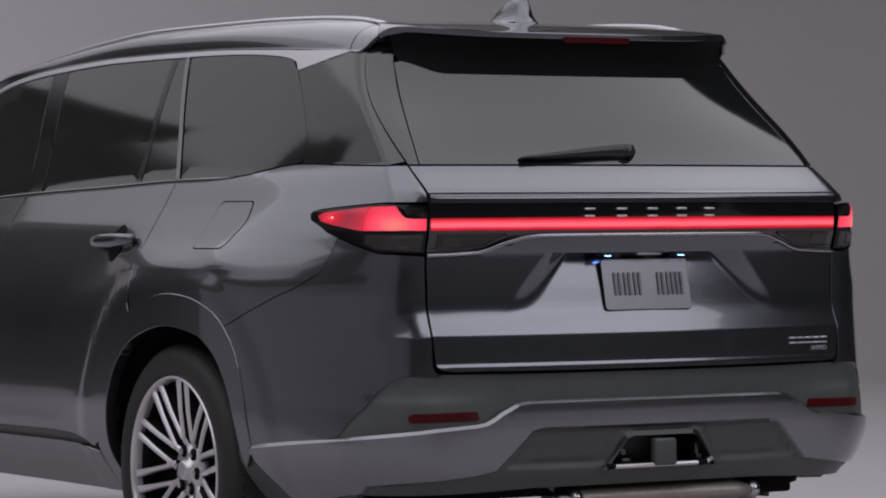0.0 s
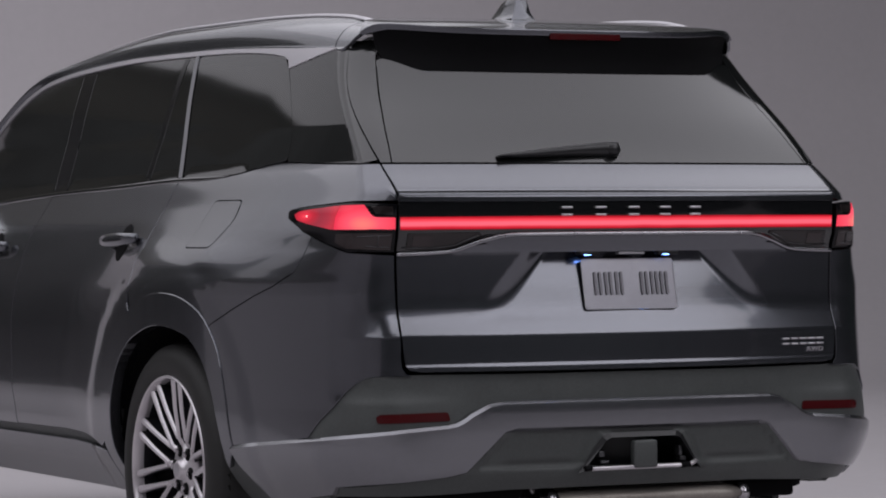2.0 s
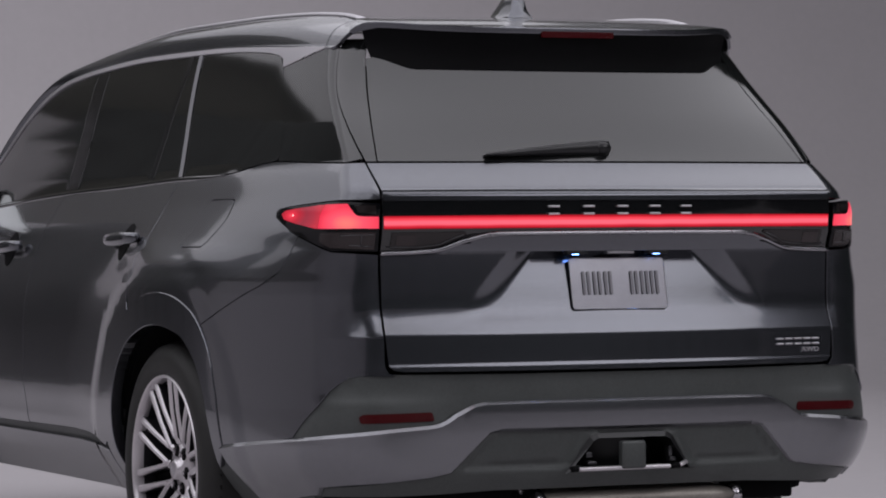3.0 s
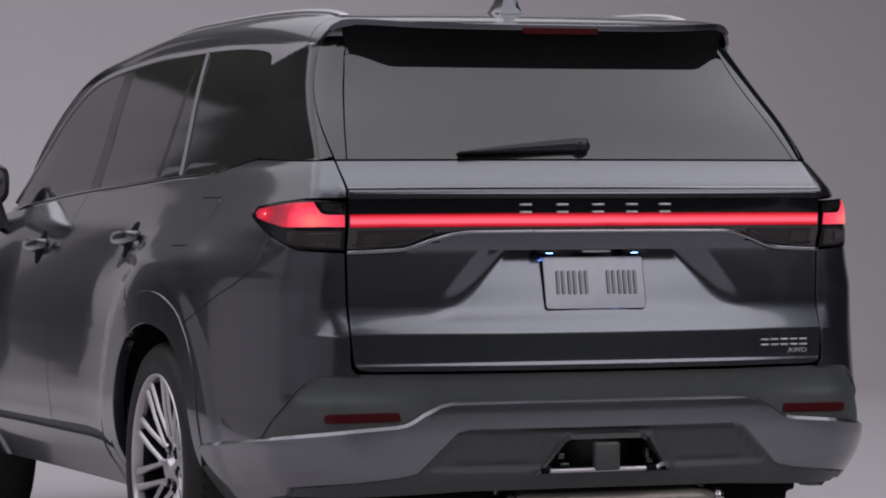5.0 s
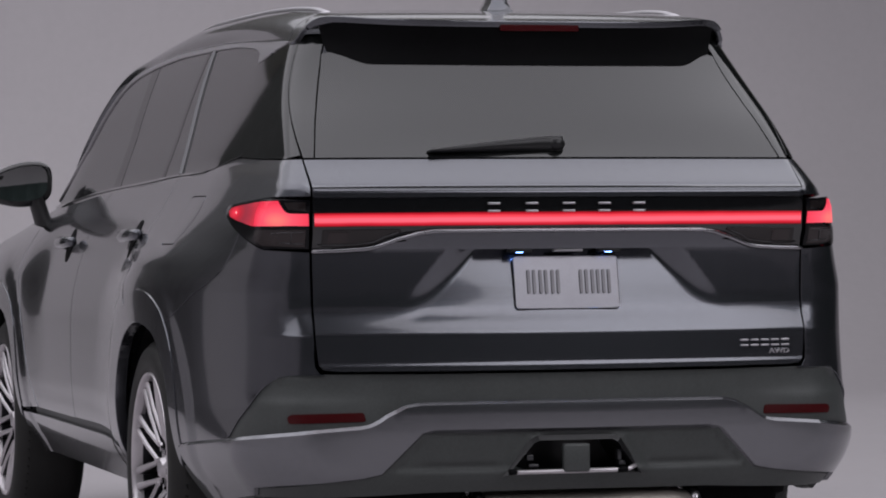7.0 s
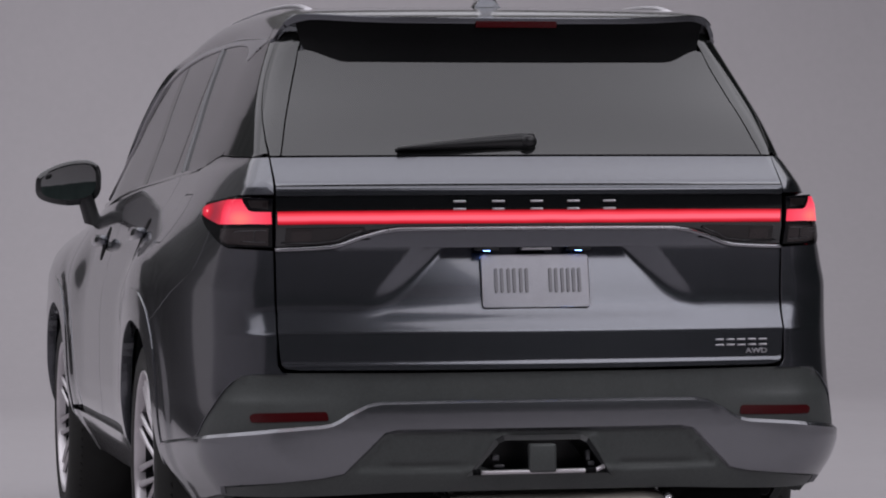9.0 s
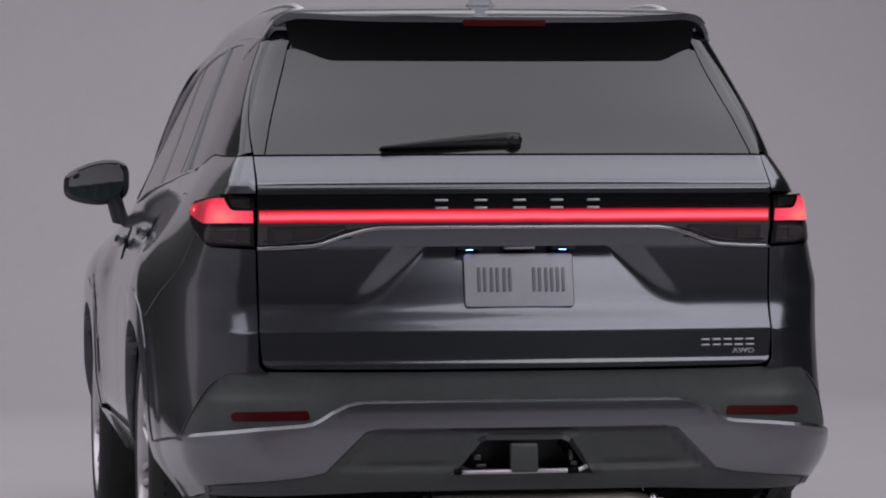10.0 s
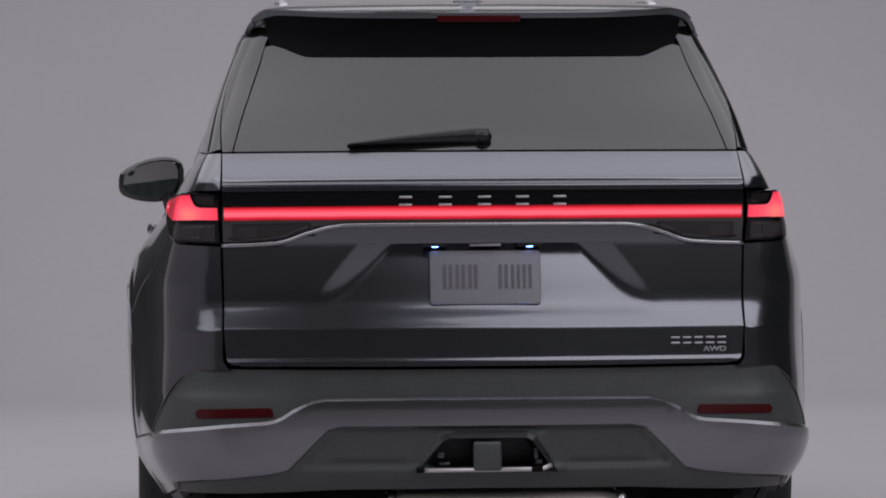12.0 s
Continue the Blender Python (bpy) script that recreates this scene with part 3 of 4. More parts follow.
def insert_off(s, z):
    want = 0.010 - 0.15 * (0.705 - z)
    return (REAR(z) - want) * (1 - 0.94 * step(0.5, 0.82, np.abs(s))) - 0.004 + 0.010 * step(0.697, 0.707, z)


ins = [(0.0, 0.708), (0.4, 0.708)] + [(s + 0.001, z + 0.002) for s, z in INSERT] + [(s, z + 0.001) for s, z in LEDGE[::-1] if s < INSERT[-1][0]]
full = ins[:-1] + [(0.0, 0.628)] + [(-s, z) for s, z in reversed(ins) if s > 1e-6]
patch("bumper_insert", full, skin(insert_off), PLASTIC, bumper, "sunken dark plastic bumper insert", grid=0.018, thick=0.015)


def strip_off(s, z):
    a = np.abs(s)
    return 0.010 + 0.08 * np.clip(np.interp(a, *zip(*LEDGE)) - z, 0, 0.2) * step(0.5, 0.72, a) * (1 - step(0.98, 1.25, a))


# the strip is a closed band: right half and left half share the middle
full = [(-s, z) for s, z in reversed(LEDGE)][:-1] + LEDGE + STRIP_LOW[::-1][:-1] + [(-s, z) for s, z in STRIP_LOW]
patch("bumper_strip", full, skin(strip_off), BLADE, bumper, "satin grey lower bumper blade", grid=0.02, thick=0.07, chamfer=0.010)

# reflectors in the bumper
refl = X((0.588, 0.605), (0.79, 0.602), (0.799, 0.595), (0.795, 0.578), (0.582, 0.581))
both("reflector", soften(refl, 0.006), skin(lambda s, z: insert_off(s, z) + 0.004), RED_OFF, bumper, "narrow unlit red reflector", grid=0.012, thick=0.008)

# dark lower valance with the tow opening
HITCH = [(-0.2, 0.431), (-0.178, 0.456), (-0.124, 0.518), (-0.104, 0.528), (0.104, 0.528), (0.122, 0.518), (0.164, 0.456), (0.182, 0.431)]
low = [(0.0, 0.554), (0.39, 0.554)] + X((0.432, 0.544), (0.542, 0.434), (0.6, 0.421), (0.72, 0.408), (0.8, 0.398), (0.86, 0.386)) + Y((0.30, 0.366), (0.42, 0.347), (0.53, 0.337)) + Y((0.50, 0.332), (0.42, 0.335), (0.3, 0.344)) + X((0.84, 0.366), (0.7, 0.370), (0.4, 0.382)) + [(0.0, 0.384)]
full = low[:-1] + [(0.0, 0.384)] + [(-s, z) for s, z in reversed(low) if s > 1e-6]


def valance_off(s, z):
    a = np.abs(s)
    rec = step(0.432, 0.45, z) * (1 - step(0.50, 0.53, a + (z - 0.44)))
    groove = np.exp(-((z - 0.456) / 0.008) ** 2) * (1 - step(0.40, 0.46, a)) * step(0.2, 0.24, a)
    rim = np.exp(-(((np.abs(s - 0.007) - (0.19 - 0.62 * (z - 0.43))) / 0.022) ** 2)) * step(0.42, 0.44, z) * (1 - step(0.53, 0.55, z))
    return 0.004 - 0.012 * rec - 0.006 * groove + 0.014 * rim


valance = patch("lower_valance", full, skin(valance_off), PLASTIC, bumper, "grained dark plastic valance", grid=0.016, thick=0.03, holes=[HITCH])
# tow opening: frame, inner well, cover, bright bar
bm = bmesh.new()
y0 = -0.045
ring_o = [(-0.212, 0.424), (-0.132, 0.526), (-0.11, 0.537), (0.11, 0.537), (0.131, 0.526), (0.193, 0.424)]
ring_i = [(-0.198, 0.434), (-0.123, 0.519), (-0.105, 0.527), (0.105, 0.527), (0.121, 0.519), (0.181, 0.434)]
a = [bm.verts.new((x, y0 + 0.01, z)) for x, z in ring_o]
b = [bm.verts.new((x, y0 + 0.002, z - 0.004)) for x, z in ring_i]
c = [bm.verts.new((x * 0.9, y0 + 0.16, z)) for x, z in ring_i]
for r1, r2 in ((a, b), (b, c)):
    for i in range(5):
        bm.faces.new((r1[i], r1[i + 1], r2[i + 1], r2[i]))
bm.faces.new(c)
bm.faces.new((b[0], c[0], c[5], b[5]))
bmesh.ops.recalc_face_normals(bm, faces=bm.faces)
tow = part("tow_opening", bm, DARK_TRIM, bumper, "dark plastic frame of the tow opening", smooth=False)
bm = bmesh.new()
block(bm, (-0.003, y0 - 0.002, 0.474), (0.076, 0.03, 0.079), 0.008)
part("tow_cover", bm, PLASTIC, bumper, "square dark hitch cover")
bm = bmesh.new()
tube(bm, [(-0.178, y0 - 0.002, 0.4365), (0.118, y0 - 0.002, 0.4375), (0.15, y0 - 0.002, 0.4395), (0.172, y0 + 0.004, 0.448)], lambda t: oval(0.008, 0.0065))
part("tow_bar", bm, ALLOY, bumper, "bright metal tow receiver bar")
for x0, x1 in ((-0.196, -0.176), (0.117, 0.147)):
    bm = bmesh.new()
    tube(bm, [(x0, y0 - 0.002, 0.4375), (x1, y0 - 0.002, 0.4385)], lambda t: oval(0.0105, 0.0085))
    part("tow_clamp", bm, LINER, bumper)
for x, z, sx, sz in ((-0.128, 0.475, 0.02, 0.016), (-0.118, 0.452, 0.03, 0.01), (0.132, 0.478, 0.012, 0.03), (0.14, 0.455, 0.02, 0.014)):
    bm = bmesh.new()
    block(bm, (x, y0 + 0.035, z), (sx, 0.03, sz), 0.003)
    part("connector", bm, SILVER_DARK, bumper)

# tailgate
def gate_off(s, z):
    a = np.abs(s)
    edge = 0.2525 + (1.05 - z) * 0.9
    m = 1 - step(edge - 0.012, edge + 0.095, a)
    rec = 0.0465 * np.clip((z - 0.85) / 0.2, 0, 1.1) ** 1.5 * m
    return -rec + 0.004 * (1 - step(0.728, 0.742, z))


GARNISH = [(0.0, 1.103), (0.2, 1.103), (0.385, 1.102), (0.43, 1.096), (0.49, 1.079), (0.535, 1.062)] + X((0.57, 1.054), (0.64, 1.050), (0.716, 1.048))
gate_half = [(0.0, 0.718)] + X((0.3, 0.718), (0.66, 0.7195), (0.694, 0.724), (0.706, 0.736), *GATE_SIDE[:3]) + [(s, z - 0.007) for s, z in GARNISH[::-1][:-4]] + [(0.40, 1.082), (0.36, 1.058), (0.0, 1.058)]
full = gate_half + [(-s, z) for s, z in reversed(gate_half) if s > 1e-6]
gate = patch("tailgate", full, skin(gate_off), PAINT, car, "graphite painted tailgate panel", grid=0.009, thick=0.02)

face = [(0.0, 1.052), (0.3, 1.052), (0.40, 1.056), (0.455, 1.074), (0.47, 1.08)] + [(s, z - 0.006) for s, z in GARNISH[3::-1]]
full = face + [(-s, z) for s, z in reversed(face) if s > 1e-6]
patch("handle_garnish", full, skin(lambda s, z: 0.010 + 0.16 * (z - 1.052)), PAINT, gate, "overhanging painted plate garnish", grid=0.015, thick=0.085)

line = [(-s, z) for s, z in reversed(GARNISH[1:])] + GARNISH
sx_ = np.interp(np.linspace(0, 1, 90), np.linspace(0, 1, len(line)), [p[0] for p in line])
sz_ = np.interp(sx_, [p[0] for p in line], [p[1] for p in line])
pp = skin(lambda s, z: 0.007 + 0.012 * (1 - step(0.36, 0.5, np.abs(s))))(sx_, sz_)[0]
bm = bmesh.new()
tube(bm, [tuple(q) for q in pp], lambda t: [(0.006, -0.0045), (0.006, 0.0045), (-0.006, 0.0055), (-0.009, 0.0), (-0.006, -0.0055)])
part("chrome_strip", bm, STRIP, gate, "satin chrome strip under the lamp")

blk = GARNISH[:1] + [(s, z + 0.006) for s, z in GARNISH] + X((0.717, 1.10), (0.718, 1.194)) + [(0.0, 1.194)]
blk = blk[1:]
full = blk + [(-s, z) for s, z in reversed(blk) if s > 1e-6]
black_panel = patch("lamp_panel", full, skin(-0.002), GLOSS, gate, "gloss black lamp panel", grid=0.03, thick=0.02)
bar = [(0.0, 1.118), (0.3, 1.118)] + X((0.6, 1.1175), (0.711, 1.117), (0.712, 1.152)) + [(0.3, 1.154), (0.0, 1.154)]
full = bar + [(-s, z) for s, z in reversed(bar) if s > 1e-6]
patch("light_bar", full, skin(0.002), RED_LIT, gate, "lit full-width red light bar", grid=0.03, thick=0.012)
lens = [(0.475, 1.100), (0.50, 1.09), (0.545, 1.069)] + X((0.58, 1.062), (0.69, 1.061), (0.69, 1.106)) + [(0.48, 1.108)]
both("reverse_lens", lens, skin(0.0015), SMOKE, gate, "smoked reverse lamp lens", grid=0.02, thick=0.008)
lens2 = X((0.62, 1.07), (0.675, 1.07), (0.675, 1.1), (0.62, 1.1))
both("reverse_lamp", lens2, skin(0.003), SMOKE_LIGHT, gate, "small clear reverse lamp", grid=0.02, thick=0.006)
# inner edge line of the reverse lens
for sg in (1, -1):
    bm = bmesh.new()
    q = skin(0.004)(np.array([0.485, 0.52, 0.55, 0.59, 0.66]) * sg, np.array([1.1, 1.088, 1.073, 1.066, 1.066]))[0]
    tube(bm, [tuple(v) for v in q], lambda t: oval(0.0013, 0.0014, 8))
    part("lens_edge", bm, SILVER_DARK, gate, "thin bright lens edge")

band = [(0.0, 1.2237), (0.3, 1.2237)] + X((0.6, 1.2237)) + gap((1.2237, 1.235, 1.25, 1.28, 1.3025), -0.0022) + [(0.3, 1.3025), (0.0, 1.3025)]
full = band + [(-s, z) for s, z in reversed(band) if s > 1e-6]
patch("tailgate_shelf", full, skin(0.004), PAINT, gate, "painted shelf below the rear window", grid=0.008, thick=0.03)

edge = [(0.0, 1.1965), (0.3, 1.1965)] + X((0.6, 1.1965)) + gap((1.1965, 1.21, 1.2212), -0.0022) + [(0.3, 1.2212), (0.0, 1.2212)]
full = edge + [(-s, z) for s, z in reversed(edge) if s > 1e-6]
patch("shelf_edge", full, skin(0.004), PAINT, gate, "painted upright edge of the shelf", grid=0.01, thick=0.03)

GL = [(0.684, 1.3085), (0.67, 1.36), (0.640, 1.459), (0.603, 1.57), (0.592, 1.612)]
glass = [(0.0, 1.3085), (0.4, 1.3085)] + X(*GL) + [(0.4, 1.63), (0.0, 1.63)]
full = glass + [(-s, z) for s, z in reversed(glass) if s > 1e-6]
rear_glass = patch("rear_window", full, skin(0.002), GLASS, gate, "dark tinted rear window", grid=0.03, thick=0.006)
side_trim = X((0.688, 1.3085), (0.674, 1.36), (0.644, 1.459), (0.607, 1.57), (0.592, 1.62), (0.572, 1.672)) + gap((1.672, 1.645, 1.61, 1.57, 1.53, 1.495, 1.46, 1.43, 1.40, 1.375, 1.35, 1.33, 1.3085), -0.0022)
both("window_surround", side_trim, skin(0.0025), GLASS, gate, "gloss black window surround", grid=0.011, thick=0.015)

# spoiler: painted top, black underside, high brake lamp
def spoiler_edge(x):
    return 0.292 + 0.19 * (np.abs(x) / 0.61) ** 2.6


def roof_z(x, y):
    e, c = ROOF_E(y), ROOF_C(y)
    t = np.clip(np.abs(x) / 0.652, 0, 1.05)
    return c - (c - e) * (0.10 * t ** 2 + 0.90 * t ** 26)


def roof_lift(x, y):
    return np.stack([x, y, roof_z(x, y)], -1), np.stack([0 * x, 0 * x, np.ones_like(x)], -1)


xs = np.linspace(-0.632, 0.632, 41)
tip = [(float(x), float(spoiler_edge(x))) for x in xs]
spoil = tip + [(0.585, 0.56), (0.56, 0.62), (0.555, 0.728), (0.4, 0.745), (-0.4, 0.745), (-0.555, 0.728), (-0.56, 0.62), (-0.585, 0.56)]
spoiler = patch("rear_spoiler", spoil, roof_lift, PAINT, car, "painted roof spoiler", grid=0.03, thick=0.014)


def under(u, v):
    """Spoiler underside: v 0 at the tail edge, 1 at the window."""
    ye = spoiler_edge(u)
    ze = roof_z(u, ye) - 0.015
    zl = 1.575 + 0.006 * (u / 0.5) ** 2 + 0.036 * step(0.465, 0.585, np.abs(u))
    yl = rear_at(u, zl) - 0.004
    bow = np.sin(np.clip(v, 0, 1) * math.pi) * 0.012
    p = np.stack([u, ye + 0.006 + (yl - ye - 0.006) * v + bow, ze + (zl - ze) * v], -1)
    return p, np.stack([0 * u, -np.ones_like(u), -0.5 * np.ones_like(u)], -1)


patch("underside", [(-0.6, 0), (0.6, 0), (0.588, 0.6), (0.578, 1), (-0.578, 1), (-0.588, 0.6)], under, LINER, spoiler, "matt black spoiler underside", grid=0.04, thick=0.01)


def lamp_lift(u, v):
    ye = spoiler_edge(u)
    return np.stack([u, ye - 0.002 + 0 * v, v], -1), np.stack([0 * u, -np.ones_like(u), 0 * u], -1)


patch("brake_lamp", soften([(-0.112, 1.672), (0.122, 1.672), (0.122, 1.689), (-0.112, 1.689)], 0.004), lamp_lift, RED_OFF, spoiler, "narrow high-mounted brake lamp", grid=0.02, thick=0.01)
edge_band = [(float(x), 0.0) for x in np.linspace(-0.62, 0.62, 30)] + [(float(x), 1.0) for x in np.linspace(0.62, -0.62, 30)]


def lip_lift(u, v):
    ye = spoiler_edge(u)
    z1 = roof_z(u, ye)
    return np.stack([u, ye + 0.004 * (1 - v), z1 - 0.017 + 0.0155 * v], -1), np.stack([0 * u, -np.ones_like(u), 0 * u], -1)


patch("spoiler_lip", edge_band, lip_lift, PAINT, spoiler, "painted trailing edge", grid=0.04, thick=0.006, edge=0.04)

# roof
roof_y = np.linspace(0.78, 3.25, 30)
roof_poly = [(-0.4, 0.752), (0.4, 0.752), (0.52, 0.74), (0.56, 0.735)] + [(0.556, float(y)) for y in roof_y] + [(0.4, 3.4), (-0.4, 3.4)] + [(-0.556, float(y)) for y in roof_y[::-1]] + [(-0.56, 0.735), (-0.52, 0.74)]
roof = patch("roof", roof_poly, roof_lift, PAINT, car, "painted roof skin", grid=0.05, thick=0.012)
shield = [(-0.54, 3.42), (0.54, 3.42), (0.5, 4.0), (-0.5, 4.0)]
patch("windscreen", shield, lambda x, y: (np.stack([x, y, roof_z(x * 0.9, y)], -1), np.stack([0 * x, 0 * x, np.ones_like(x)], -1)), GLASS, car, "dark windscreen", grid=0.06, thick=0.006)

# roof sides: painted facet from the window strip up to the rail
def rail_x(y):
    return 0.535 + 0.02 * np.sin(np.clip((np.asarray(y) - 0.60) / 2.42, 0, 1) * math.pi)


def rail_z(y):
    t = np.clip((np.asarray(y, float) - 0.60) / 2.42, 0, 1)
    return roof_z(rail_x(y), y) + 0.010 * np.clip(np.minimum(t, 1 - t) / 0.14, 0, 1) ** 0.7 - 0.004


def facet(sg):
    def f(y, v):
        zb = STRIP_T(y)
        xb = WIDE(zb) - TAPER(zb) * np.maximum(0, 0.95 - y) ** 2 - 0.10 * np.maximum(0, y - 3.2) ** 2
        k = step(2.6, 3.15, y)
        zt, xt = rail_z(y) * (1 - k) + (zb + 0.034) * k, (rail_x(y) + 0.006) * (1 - k) + (xb - 0.035) * k
        bulge = 0.020 * np.sin(np.clip(v, 0, 1) * math.pi)
        p = np.stack([sg * (xb + 0.002 + (xt - xb) * v + bulge), y, zb + (zt - zb) * v + bulge * 0.6], -1)
        return p, np.stack([sg * np.ones_like(y), 0 * y, 0.6 * np.ones_like(y)], -1)
    return f


for sg in (1, -1):
    fy = [float(q) for q in np.linspace(0.625, 3.5, 90)]
    patch("roof_side", [(q, 0.0) for q in fy] + [(q, 1.0) for q in fy[::-1]], facet(sg), PAINT, roof, "painted roof side above the windows", grid=0.05, thick=0.012, edge=0.06)
    fy = [float(q) for q in np.linspace(0.47, 0.619, 12)]
    patch("spoiler_cheek", [(0.619, -0.06), (0.57, -0.06), (0.535, 0.1), (0.505, 0.4), (0.485, 0.75), (0.478, 1.0), (0.619, 1.0)], facet(sg), PAINT, spoiler, "painted spoiler side", grid=0.03, thick=0.012, edge=0.02)

# roof rails
for sg in (1, -1):
    bm = bmesh.new()
    ys = np.linspace(0.60, 3.02, 40)
    pts = [(sg * float(rail_x(y)), float(y), float(rail_z(y))) for y in ys]
    tube(bm, pts, lambda t: oval(0.013, 0.0105 * (0.3 + 0.7 * min(1, min(t, 1 - t) / 0.06)), 14))
    part("roof_rail", bm, SILVER, car, "slim satin silver roof rail")

# fin aerial
bm = bmesh.new()
rows = []
for k in range(15):
    t = k / 14
    h = 0.004 + 0.084 * (1 - (1 - t) ** 1.7)
    w = 0.012 + 0.028 * min(1, t * 1.6) ** 0.7
    y = 0.885 - 0.19 * t
    z0 = 1.7570 - 0.005 * t
    sec = [(-1, 0), (-0.82, 0.08), (-0.6, 0.26), (-0.43, 0.58), (-0.24, 0.9), (0, 1), (0.24, 0.9), (0.43, 0.58), (0.6, 0.26), (0.82, 0.08), (1, 0)]
    rows.append([bm.verts.new((w * p, y - (0.03 * (1 - q) + 0.014 * q * q) * t ** 4, z0 + h * q)) for p, q in sec])
for r1, r2 in zip(rows, rows[1:]):
    for i in range(10):
        bm.faces.new((r1[i], r1[i + 1], r2[i + 1], r2[i]))
bm.faces.new(rows[-1])
bm.faces.new(rows[0][::-1])
bmesh.ops.recalc_face_normals(bm, faces=bm.faces)
fin = part("fin_aerial", bm, PAINT, car, "painted shark-fin aerial")
bm = bmesh.new()
block(bm, (0, 0.784, 1.7525), (0.084, 0.212, 0.008), 0.003)
part("aerial_base", bm, LINER, fin)

# wiper
def wiper():
    bm = bmesh.new()
    f = skin(0.02)
    q = f(np.array([0.02, -0.02, -0.08, -0.16, -0.25, -0.32, -0.368]), np.array([1.3465, 1.3465, 1.3445, 1.340, 1.334, 1.329, 1.3265]))[0]
    wid = [0.020, 0.021, 0.0175, 0.0145, 0.0105, 0.0068, 0.0035]
    tube(bm, [tuple(v) for v in q], lambda t: oval(0.009, float(np.interp(t, np.linspace(0, 1, 7), wid)), 12))
    arm = part("wiper", bm, DARK_TRIM, gate, "black rear wiper arm")
    bm = bmesh.new()
    q = skin(0.006)(np.linspace(-0.03, -0.372, 12), np.linspace(1.332, 1.3235, 12))[0]
    tube(bm, [tuple(v) for v in q], lambda t: oval(0.004, 0.0042 - 0.0015 * t, 8))
    part("wiper_blade", bm, RUBBER, gate, "black wiper blade")
    bm = bmesh.new()
    p0 = skin(0.018)(np.array([0.003]), np.array([1.3455]))[0][0]
    bmesh.ops.create_uvsphere(bm, u_segments=20, v_segments=12, radius=1, matrix=Matrix.Translation(p0) @ Matrix.Diagonal((0.025, 0.017, 0.0205, 1)))
    part("wiper_cap", bm, DARK_TRIM, gate)


wiper()

# tail lamp outer units
def lamp_skin(off):
    """The lamp stands proud of the body towards its upper outer edge."""
    return skin(lambda s, z: off + 0.024 * step(1.10, 1.187, z) * step(0.62, 0.79, np.abs(s)) * (1 - 0.9 * step(0.93, 1.12, np.abs(s))))


lamp_poly = [(s_x(0.7235, 1.053), 1.053), (s_x(0.7235, 1.19), 1.19)] + LAMP_TOP + LAMP_TIP + LAMP_LOW
lamp_poly = [(s, z - 0.002 if z > 1.15 else z + 0.002) for s, z in lamp_poly]
lamps = both("tail_lamp", lamp_poly, lamp_skin(0.004), LAMP_BLACK, car, "wraparound tail lamp unit", grid=0.02, thick=0.03)
g0 = s_x(0.728, 1.15)
hot = [(g0, 1.119), (g0, 1.151)] + X((0.765, 1.1515), (0.777, 1.1525), (0.784, 1.156), (0.789, 1.164), (0.793, 1.176), (0.796, 1.1885)) + Y((0.222, 1.1875), (0.228, 1.155), (0.220, 1.1205))
outer = Y((0.225, 1.1865), (0.249, 1.186), (0.30, 1.182), (0.36, 1.178), (0.42, 1.172), (0.44, 1.163), (0.42, 1.148), (0.36, 1.137), (0.30, 1.129), (0.238, 1.121), (0.223, 1.1205), (0.231, 1.155))
clear_ = X((0.735, 1.06), (0.735, 1.108), (0.79, 1.108)) + Y((0.205, 1.108), (0.205, 1.083), (0.16, 1.066))
dark_ = X((0.735, 1.159), (0.735, 1.183), (0.784, 1.184), (0.777, 1.164))
for lamp, sg in zip(lamps, (1, -1)):
    for nm, pl, mt, lb, off in (("stop_lens", hot, RED_HOT, "lit red L-shaped lens", 0.0065), ("outer_lens", outer, RED_DIM, "dimly lit red outer lens", 0.0062), ("clear_lens", clear_, SMOKE_LIGHT, "smoked clear lower lens", 0.006), ("dark_lens", dark_, SMOKE, "", 0.006)):
        patch(nm, [(sg * s, z) for s, z in pl][::sg], lamp_skin(off), mt, lamp, lb, grid=0.016, thick=0.006)
    bm = bmesh.new()
    c = lamp_skin(0.0045)(np.array([sg * s_y(0.372, 1.157)]), np.array([1.157]))[0][0]
    bmesh.ops.create_uvsphere(bm, u_segments=12, v_segments=8, radius=1, matrix=Matrix.Translation(c) @ Matrix.Diagonal((0.0018, 0.0045, 0.0045, 1)))
    part("marker_led", bm, RED_DIODE, lamp, "small bright marker diode")

# bright edges inside the clear lower lenses
for lamp, sg in zip(lamps, (1, -1)):
    for run in (X((0.74, 1.1015), (0.77, 1.1015), (0.80, 1.1005), (0.82, 1.099)), X((0.772, 1.1), (0.772, 1.085), (0.772, 1.068)), X((0.74, 1.069), (0.77, 1.070), (0.80, 1.073))):
        bm = bmesh.new()
        q = lamp_skin(0.0075)(np.array([sg * p[0] for p in run]), np.array([p[1] for p in run]))[0]
        tube(bm, [tuple(v) for v in q], lambda t: oval(0.0012, 0.0013, 8))
        part("lens_edge", bm, SILVER_DARK, lamp, "thin bright lens edge")

# quarter panels
quarter = gap((1.2,), 0.0022) + [(s, z + 0.003) for s, z in LAMP_TOP] + [(s + 0.004, z) for s, z in LAMP_TIP] + Y((0.39, 1.116), (0.335, 1.101)) + [(s + 0.003, z + 0.003) for s, z in SEAM] + \
    arc(WHEEL_Y[0], MOULD_R - 0.03, 54, 114, 14) + Y((1.42, 0.95), (1.435, 1.05), (1.44, 1.18), (1.44, 1.275)) + belt(1.40, 0.26, 18, -0.0025) + gap((1.3035, 1.28, 1.25, 1.225), 0.0022)
